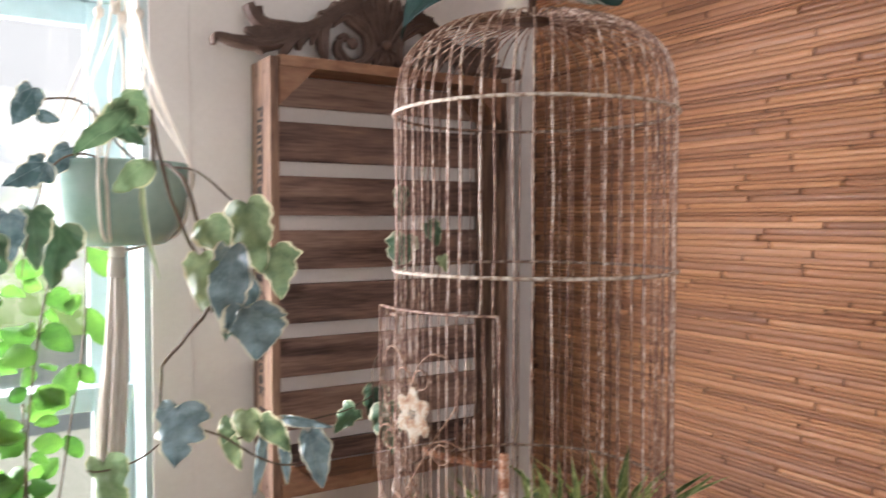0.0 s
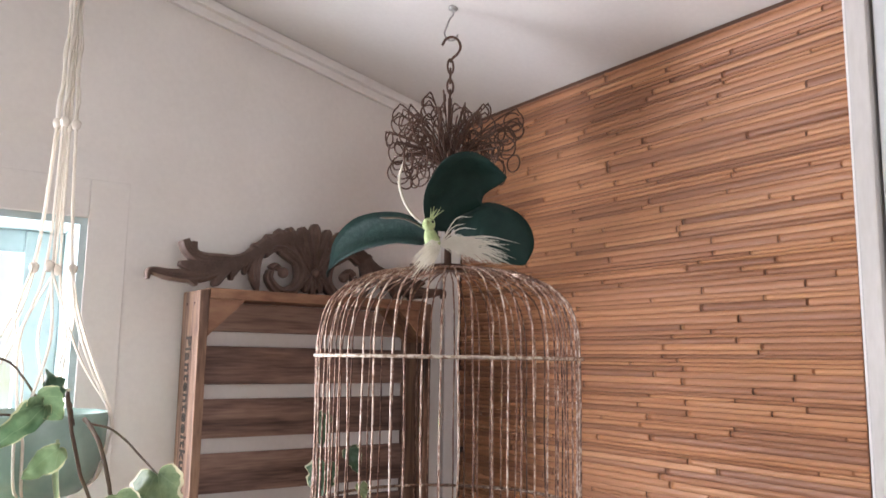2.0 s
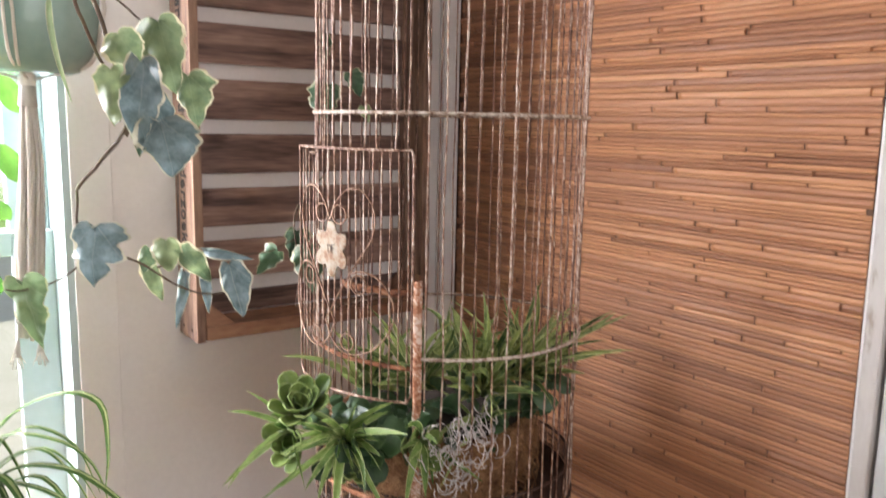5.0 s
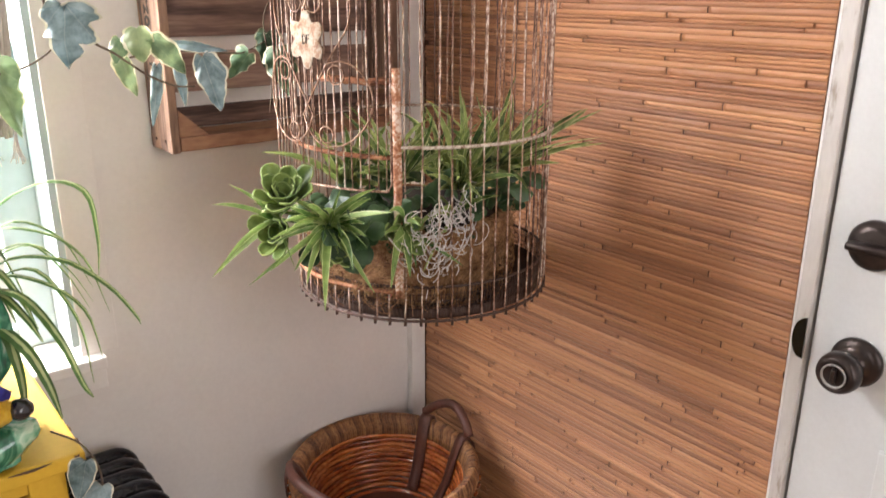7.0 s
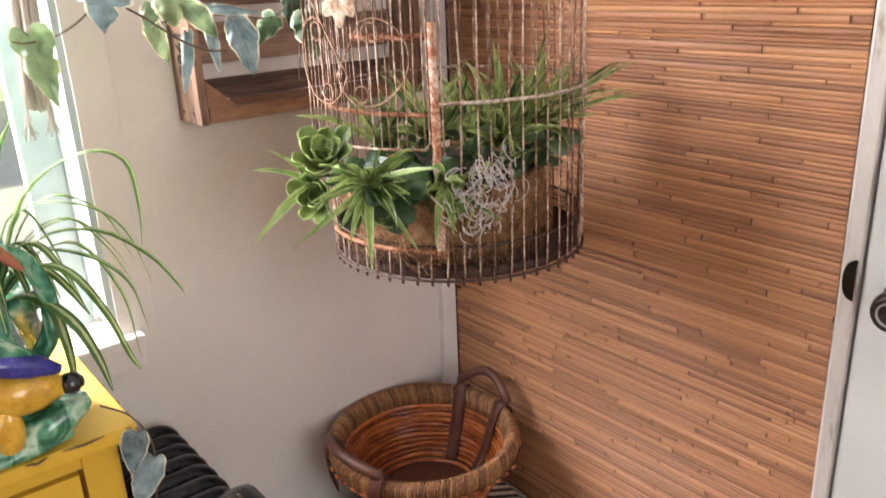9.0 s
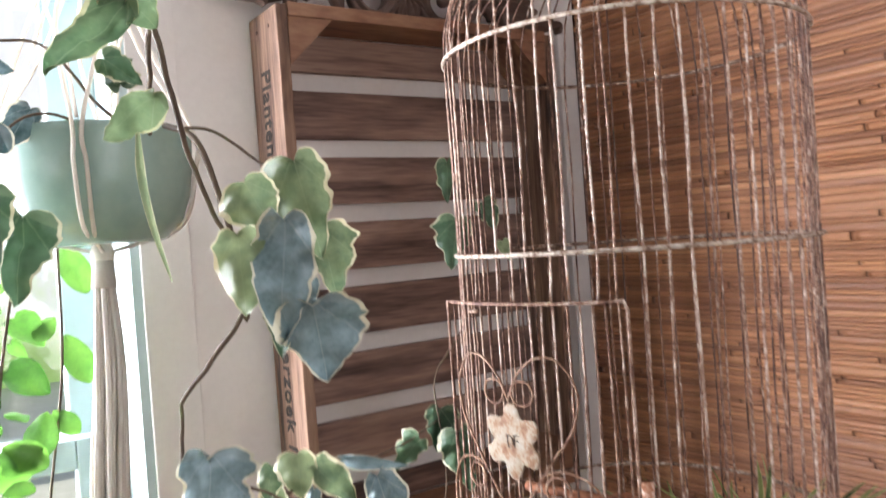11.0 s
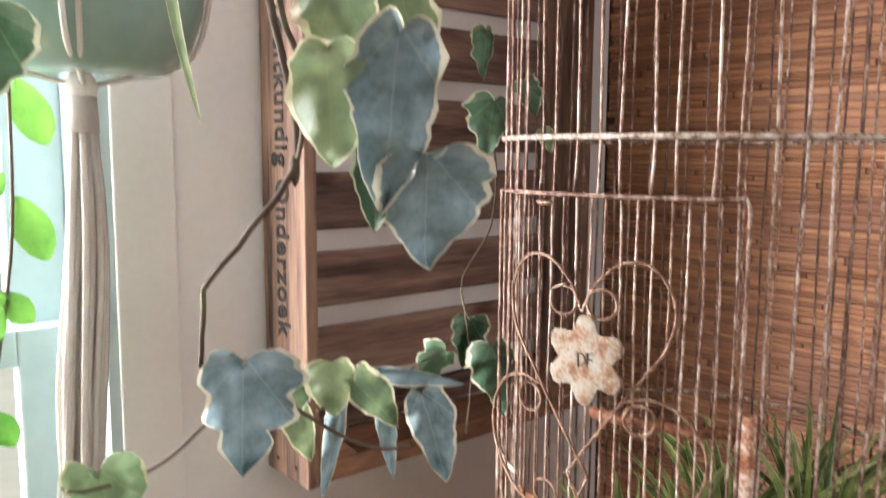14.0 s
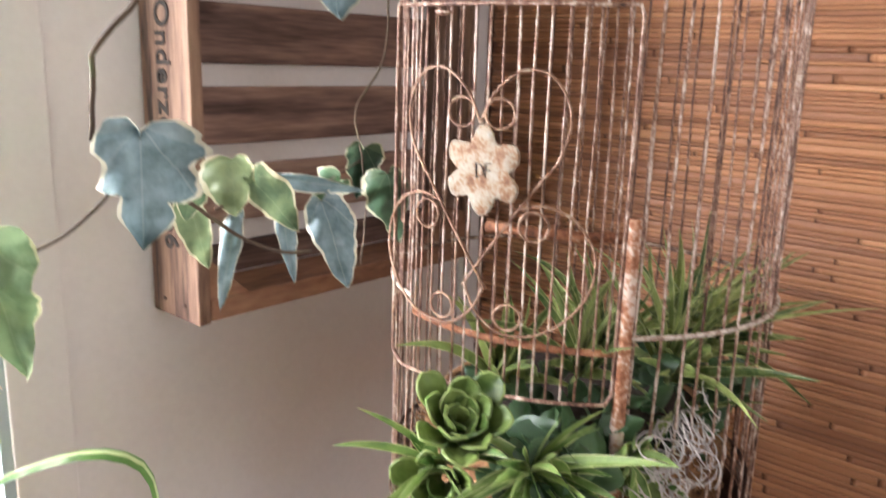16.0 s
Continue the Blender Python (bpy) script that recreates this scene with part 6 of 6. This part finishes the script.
# ---- spider plant behind the jug ----
def make_spider():
    p = thing("spider_pot", (0.215, 1.26, TZ), "green glazed pot of the spider plant on the cabinet", "flower pot")
    bm = bmesh.new()
    lathe(bm, [(0.001, TZ + 0.001), (0.05, TZ + 0.001), (0.066, TZ + 0.14), (0.072, TZ + 0.14), (0.072, TZ + 0.165), (0.064, TZ + 0.165), (0.062, TZ + 0.145), (0.001, TZ + 0.14)], (0.215, 1.26), 36)
    part("pot", bm, GLAZE, p)
    s = thing("spider_plant", (0.215, 1.26, TZ + 0.14), "green and white striped spider plant with arching leaves", "spider plant")
    o = Vector((0.215, 1.25, TZ + 0.145))

    def sp(w, *pts):
        d = (Vector(pts[-1]) - o)
        side = Vector((-d.y, d.x, 0)) if Vector((d.x, d.y, 0)).length > 1e-4 else Vector((1, 0, 0))
        part("leaf", blade(bmesh.new(), [o + Vector((d.x, d.y, 0)).normalized() * 0.01, *pts], w, side.normalized(), 0.3, pale_rib=True), SPIDER, s)

    sp(0.017, (0.27, 1.20, 1.13), (0.33, 1.13, 1.19), (0.375, 1.10, 1.18), (0.382, 1.095, 1.12), (0.376, 1.095, 1.07))
    sp(0.016, (0.28, 1.19, 1.08), (0.34, 1.14, 1.09), (0.39, 1.115, 1.05), (0.42, 1.11, 1.00), (0.424, 1.11, 0.985))
    sp(0.012, (0.27, 1.22, 1.11), (0.33, 1.17, 1.12), (0.375, 1.15, 1.08), (0.395, 1.14, 1.0))
    sp(0.012, (0.27, 1.20, 1.06), (0.32, 1.15, 1.06), (0.36, 1.12, 1.02), (0.372, 1.115, 0.95))
    sp(0.018, (0.26, 1.18, 1.05), (0.295, 1.13, 1.05), (0.325, 1.11, 0.99), (0.34, 1.10, 0.93), (0.350, 1.10, 0.905))
    sp(0.020, (0.25, 1.17, 1.02), (0.28, 1.10, 1.0), (0.297, 1.08, 0.95), (0.305, 1.078, 0.90))
    sp(0.020, (0.24, 1.20, 1.08), (0.265, 1.14, 1.03), (0.275, 1.12, 0.95), (0.27, 1.12, 0.88))
    sp(0.018, (0.235, 1.22, 1.11), (0.25, 1.18, 1.19), (0.27, 1.15, 1.235))
    sp(0.016, (0.22, 1.22, 1.11), (0.205, 1.18, 1.20), (0.22, 1.13, 1.245))
    sp(0.014, (0.27, 1.23, 1.09), (0.31, 1.20, 1.13), (0.36, 1.18, 1.10), (0.385, 1.17, 1.03))
    sp(0.012, (0.27, 1.21, 1.05), (0.32, 1.17, 1.07), (0.355, 1.14, 1.0), (0.36, 1.13, 0.91))
    rnd = random.Random(31)
    for k in range(44):
        a = rnd.uniform(60, 340)
        d = Vector((math.cos(radians(a)), math.sin(radians(a)) * 0.7, 0))
        rr, hh = rnd.uniform(0.07, 0.19), rnd.uniform(0.06, 0.20)
        sp(rnd.uniform(0.011, 0.019), o + d * rr * 0.4 + Vector((0, 0, hh * 0.8)), o + d * rr * 0.75 + Vector((0, 0, hh)), o + d * rr + Vector((0, 0, hh * 0.6)), o + d * rr * 1.15 + Vector((0, 0, hh * 0.1)))
    # grey leaves trailing over the cabinet edge
    t = thing("trailing_ivy", (0.30, 1.10, TZ + 0.001), "grey green ivy leaves hanging over the cabinet edge", "ivy")
    part("stem", tubed(smooth_path([(0.30, 1.14, TZ + 0.012), (0.325, 1.10, TZ + 0.003), (0.338, 1.075, TZ - 0.03), (0.335, 1.075, TZ - 0.09), (0.325, 1.085, TZ - 0.16), (0.33, 1.09, TZ - 0.24)], 5), 0.0013, 6), STEM, t)
    for a, b, w in (((0.338, 1.07, TZ - 0.004), (0.318, 1.065, TZ - 0.058), 0.036), ((0.352, 1.07, TZ - 0.048), (0.318, 1.06, TZ - 0.105), 0.042), ((0.338, 1.075, TZ - 0.125), (0.322, 1.07, TZ - 0.19), 0.04), ((0.345, 1.08, TZ - 0.19), (0.325, 1.075, TZ - 0.26), 0.04)):
        part("leaf", leaf(bmesh.new(), Vector(a) - Vector((0.014, 0, 0)), Vector(b) - Vector((0.014, 0, 0)), w, HEART_LINE, fold=0.25, crinkle=0.9, curl=0.12, seed=w * 900 + a[2] * 50), IVY_SHEEN, t)


make_spider()


# ---- oil radiator ----
def make_radiator():
    r_ = thing("oil_radiator", (0.43, 1.26, 0), "black finned oil radiator standing by the wall", "radiator")
    n, y0, dy = 7, 1.424, 0.0405
    for k in range(n):
        y = y0 - k * dy
        bm = bmesh.new()
        th, rows = 0.0165, []
        for j in range(13):
            q = -90 + 15 * j
            d = th * (1 - math.cos(radians(q)))
            x0, x1, zt, r = 0.325 + d, 0.485 - d, 0.628 - d, 0.046 - d * 0.8
            line = [(x0, 0.12)] + [(x0 + r - r * math.cos(radians(g)), zt - r + r * math.sin(radians(g))) for g in range(0, 91, 15)] + [(x1 - r + r * math.sin(radians(g)), zt - r + r * math.cos(radians(g))) for g in range(0, 91, 15)] + [(x1, 0.12)]
            rows.append([bm.verts.new((px, y + th * math.sin(radians(q)), pz)) for px, pz in line])
        for a, b in zip(rows, rows[1:]):
            for q in range(len(a) - 1):
                bm.faces.new((a[q], a[q + 1], b[q + 1], b[q]))
        bm.faces.new(rows[0])
        bm.faces.new(rows[-1][::-1])
        part("fin", bm, BLACK, r_)
    bm = boxed(0.315, 0.500, y0 - n * dy - 0.085, y0 - n * dy + 0.026, 0.10, 0.634, bevel=0.024)
    part("control_box", bm, BLACK, r_)
    for k in range(9):
        x = 0.345 + k * 0.0145
        part("vent_slot", boxed(x, x + 0.005, y0 - n * dy - 0.035, y0 - n * dy - 0.005, 0.6325, 0.6352, bevel=0.001), DARKMETAL, r_, smooth=False)
    for z in (0.2, 0.55):
        part("tube", tubed([(0.41, y0 + 0.01, z), (0.41, y0 - n * dy, z)], 0.02, 12), BLACK, r_)
    for y in (1.40, 1.12):
        part("foot", boxed(0.32, 0.50, y - 0.02, y + 0.02, 0.0, 0.11, bevel=0.01), BLACK, r_)


make_radiator()

# ---- pouf and basket ----
BX, BY = 0.929, 1.278


def make_pouf():
    p = thing("striped_pouf", (0.925, 1.235, 0), "round black and white striped pouf under the basket", "pouf")
    bm = bmesh.new()
    lathe(bm, [(0.001, 0.0), (0.20, 0.0), (0.222, 0.02), (0.230, 0.10), (0.230, 0.20), (0.218, 0.255), (0.18, 0.290), (0.11, 0.305), (0.001, 0.309)], (0.925, 1.225), 48, wobble=0.015)
    part("cover", bm, STRIPES, p)
    bm = bmesh.new()
    tube(bm, [Vector((0.925 + 0.227 * math.cos(t * math.tau / 60), 1.225 + 0.227 * math.sin(t * math.tau / 60), 0.225)) for t in range(60)], 0.004, 6, closed=True)
    part("piping", bm, STRIPES, p)


make_pouf()


def make_basket():
    b = thing("wicker_basket", (BX, BY, 0.31), "round varnished wicker basket with rope rim and leather handles, empty", "basket")
    zb, zr = 0.313, 0.477
    part("bottom", lathe(bmesh.new(), [(0.001, zb), (0.112, zb), (0.118, zb + 0.006), (0.112, zb + 0.012), (0.001, zb + 0.012)], (BX, BY), 40), LEATHER, b, "dark reddish basket bottom")
    n = 12
    for k in range(n):
        t = k / (n - 1)
        z = zb + 0.012 + t * 0.112
        r = 0.116 + 0.052 * t ** 0.75
        bm = bmesh.new()
        tube(bm, [Vector((BX + r * math.cos(a), BY + r * math.sin(a), z + 0.0012 * math.sin(a * 7 + k))) for a in [q * math.tau / 64 for q in range(64)]], 0.0058, 8, closed=True)
        part("wicker_coil", bm, WICKER, b)
    # rope band wound over the rim
    bm = bmesh.new()
    m = 200
    for k in range(m):
        a = k * math.tau / m
        out = Vector((math.cos(a), math.sin(a), 0))
        tang = Vector((-out.y, out.x, 0)) * 0.002
        c = Vector((BX, BY, 0))
        pts = [c + out * 0.177 + Vector((0, 0, zr - 0.040)), c + out * 0.181 + Vector((0, 0, zr - 0.018)), c + out * 0.188 + Vector((0, 0, zr)) + tang * 3, c + out * 0.198 + Vector((0, 0, zr + 0.004)) + tang * 3, c + out * 0.206 + Vector((0, 0, zr - 0.006)), c + out * 0.205 + Vector((0, 0, zr - 0.026)), c + out * 0.198 + Vector((0, 0, zr - 0.045))]
        tube(bm, [c + (q - c) * 1.0 - out * 0.010 for q in pts], 0.0032, 5)
    tagged(part("rope_rim", bm, ROPE, b, "wound seagrass rope rim"), kind="stuff")
    for k in range(44):
        a = k * math.tau / 44
        out = Vector((math.cos(a), math.sin(a), 0))
        tg = Vector((-out.y, out.x, 0))
        c = Vector((BX, BY, zr - 0.034)) + out * 0.1985
        part("stitch", tubed([c - tg * 0.008, c + Vector((0, 0, 0.002)) + out * 0.002, c + tg * 0.008], 0.0032, 6), WICKER, b)
    # leather handles, left front and right back
    for a0, lift, half in ((180, 0.014, 25), (4, 0.040, 19)):
        for da in (-half, half):
            a = radians(a0 + da)
            out = Vector((math.cos(a), math.sin(a), 0))
            c = Vector((BX, BY, 0))
            pts = [c + out * 0.112 + Vector((0, 0, zb + 0.022)), c + out * 0.140 + Vector((0, 0, zb + 0.070)), c + out * 0.158 + Vector((0, 0, zr - 0.035)), c + out * 0.176 + Vector((0, 0, zr + 0.008)), c + out * 0.192 + Vector((0, 0, zr + 0.011)), c + out * 0.2035 + Vector((0, 0, zr - 0.012)), c + out * 0.199 + Vector((0, 0, zr - 0.06)), c + out * 0.186 + Vector((0, 0, zr - 0.10))]
            bm = bmesh.new()
            tg = Vector((-out.y, out.x, 0))
            rows = []
            ps = smooth_path(pts, 4)
            for q in ps:
                rows.append([bm.verts.new(q + tg * f * 0.013) for f in (-1, 0, 1)])
            for u, w in zip(rows, rows[1:]):
                for i in range(2):
                    bm.faces.new((u[i], u[i + 1], w[i + 1], w[i]))
            s = part("strap", bm, LEATHER, b, "brown leather strap")
            mod = s.modifiers.new("thickness", "SOLIDIFY")
            mod.thickness, mod.offset = 0.004, 0
        pts = []
        for k in range(9):
            a = radians(a0 - half - 3 + (2 * half + 6) * k / 8)
            up = math.sin(math.pi * k / 8)
            pts.append(Vector((BX + (0.192 + 0.006 * up) * math.cos(a), BY + (0.192 + 0.006 * up) * math.sin(a), zr + 0.017 + lift * up)))
        part("handle", tubed(pts, 0.0105, 12, squash=0.8), LEATHER, b, "rolled brown leather handle")


make_basket()

# ---- bamboo strips on the wall ----
def bamboo_mesh():
    """Unit strip: along y, height along z, bulging to the room, with a swollen node near one end."""
    me = bpy.data.meshes.new("bamboo_strip")
    verts, faces = [], []
    ys = (0.0, 0.003, 0.5, 0.970, 0.981, 0.992, 1.0)
    hs = (0.85, 1.0, 1.0, 1.1, 2.1, 1.2, 0.7)
    joint = (0.0, 0.0, 0.0, 0.0, 0.25, 1.0, 1.0)
    for y, h in zip(ys, hs):
        for a in (0, 0.25, 0.5, 0.75, 1.0):
            verts.append((-h * math.sin(math.pi * (0.09 + 0.82 * a)), y, 0.5 + (a - 0.5) * (1.12 if h > 2 else 1.0)))
        verts.append((0.0, y, 1.0))
        verts.append((0.0, y, 0.0))
    w = 7
    for i in range(len(ys) - 1):
        for k in range(w):
            faces.append((i * w + k, i * w + (k + 1) % w, (i + 1) * w + (k + 1) % w, (i + 1) * w + k))
    faces.append(tuple(range(w))[::-1])
    faces.append(tuple((len(ys) - 1) * w + k for k in range(w)))
    me.from_pydata(verts, [], faces)
    me.materials.append(BAMBOO)
    bm = bmesh.new()
    bm.from_mesh(me)
    bmesh.ops.recalc_face_normals(bm, faces=bm.faces)
    bm.to_mesh(me)
    bm.free()
    me.attributes.new("node", "FLOAT", "POINT").data.foreach_set("value", [q for q in joint for _ in range(w)])
    return me


def make_bamboo():
    me = bamboo_mesh()
    base_v = [v.co.copy() for v in me.vertices]
    base_f = [tuple(p.vertices) for p in me.polygons]
    rnd = random.Random(42)
    rest_v, rest_f = [], []
    z, singles = 0.02, 0
    y_max = YN - 0.021
    while z < 2.262:
        h = rnd.choice((0.0055, 0.0066, 0.0075, 0.0085, 0.0095, 0.011))
        y_min = 0.5975 + 0.007 * min(0.0, z - 1.6)
        y = y_min - rnd.uniform(0, 0.5)
        proud = rnd.uniform(0.0018, 0.0036)
        while y < y_max:
            ln = rnd.uniform(0.14, 0.55)
            a, b = max(y, y_min), min(y + ln - 0.0024, y_max)
            if b - a > 0.012:
                m = Matrix.Translation((XE + 0.0035, a, z)) @ Matrix.Diagonal((proud * rnd.uniform(0.8, 1.2), b - a, h - 0.0006, 1))
                if 1.0 < z < 2.1 and singles < 300:
                    ob = new("bamboo_strip", me)
                    ob.parent = east
                    ob.matrix_basis = m
                    singles += 1
                else:
                    k = len(rest_v)
                    rest_v.extend(m @ v for v in base_v)
                    rest_f.extend(tuple(i + k for i in f) for f in base_f)
            y += ln
        z += h
    mr = bpy.data.meshes.new("bamboo_strips")
    mr.from_pydata(rest_v, [], rest_f)
    mr.materials.append(BAMBOO_REST)
    marks = [d.value for d in me.attributes["node"].data]
    mr.attributes.new("node", "FLOAT", "POINT").data.foreach_set("value", marks * (len(rest_v) // len(base_v)))
    ob = new("bamboo_strips", mr)
    ob.parent = east
    tagged(ob, kind="stuff")


make_bamboo()
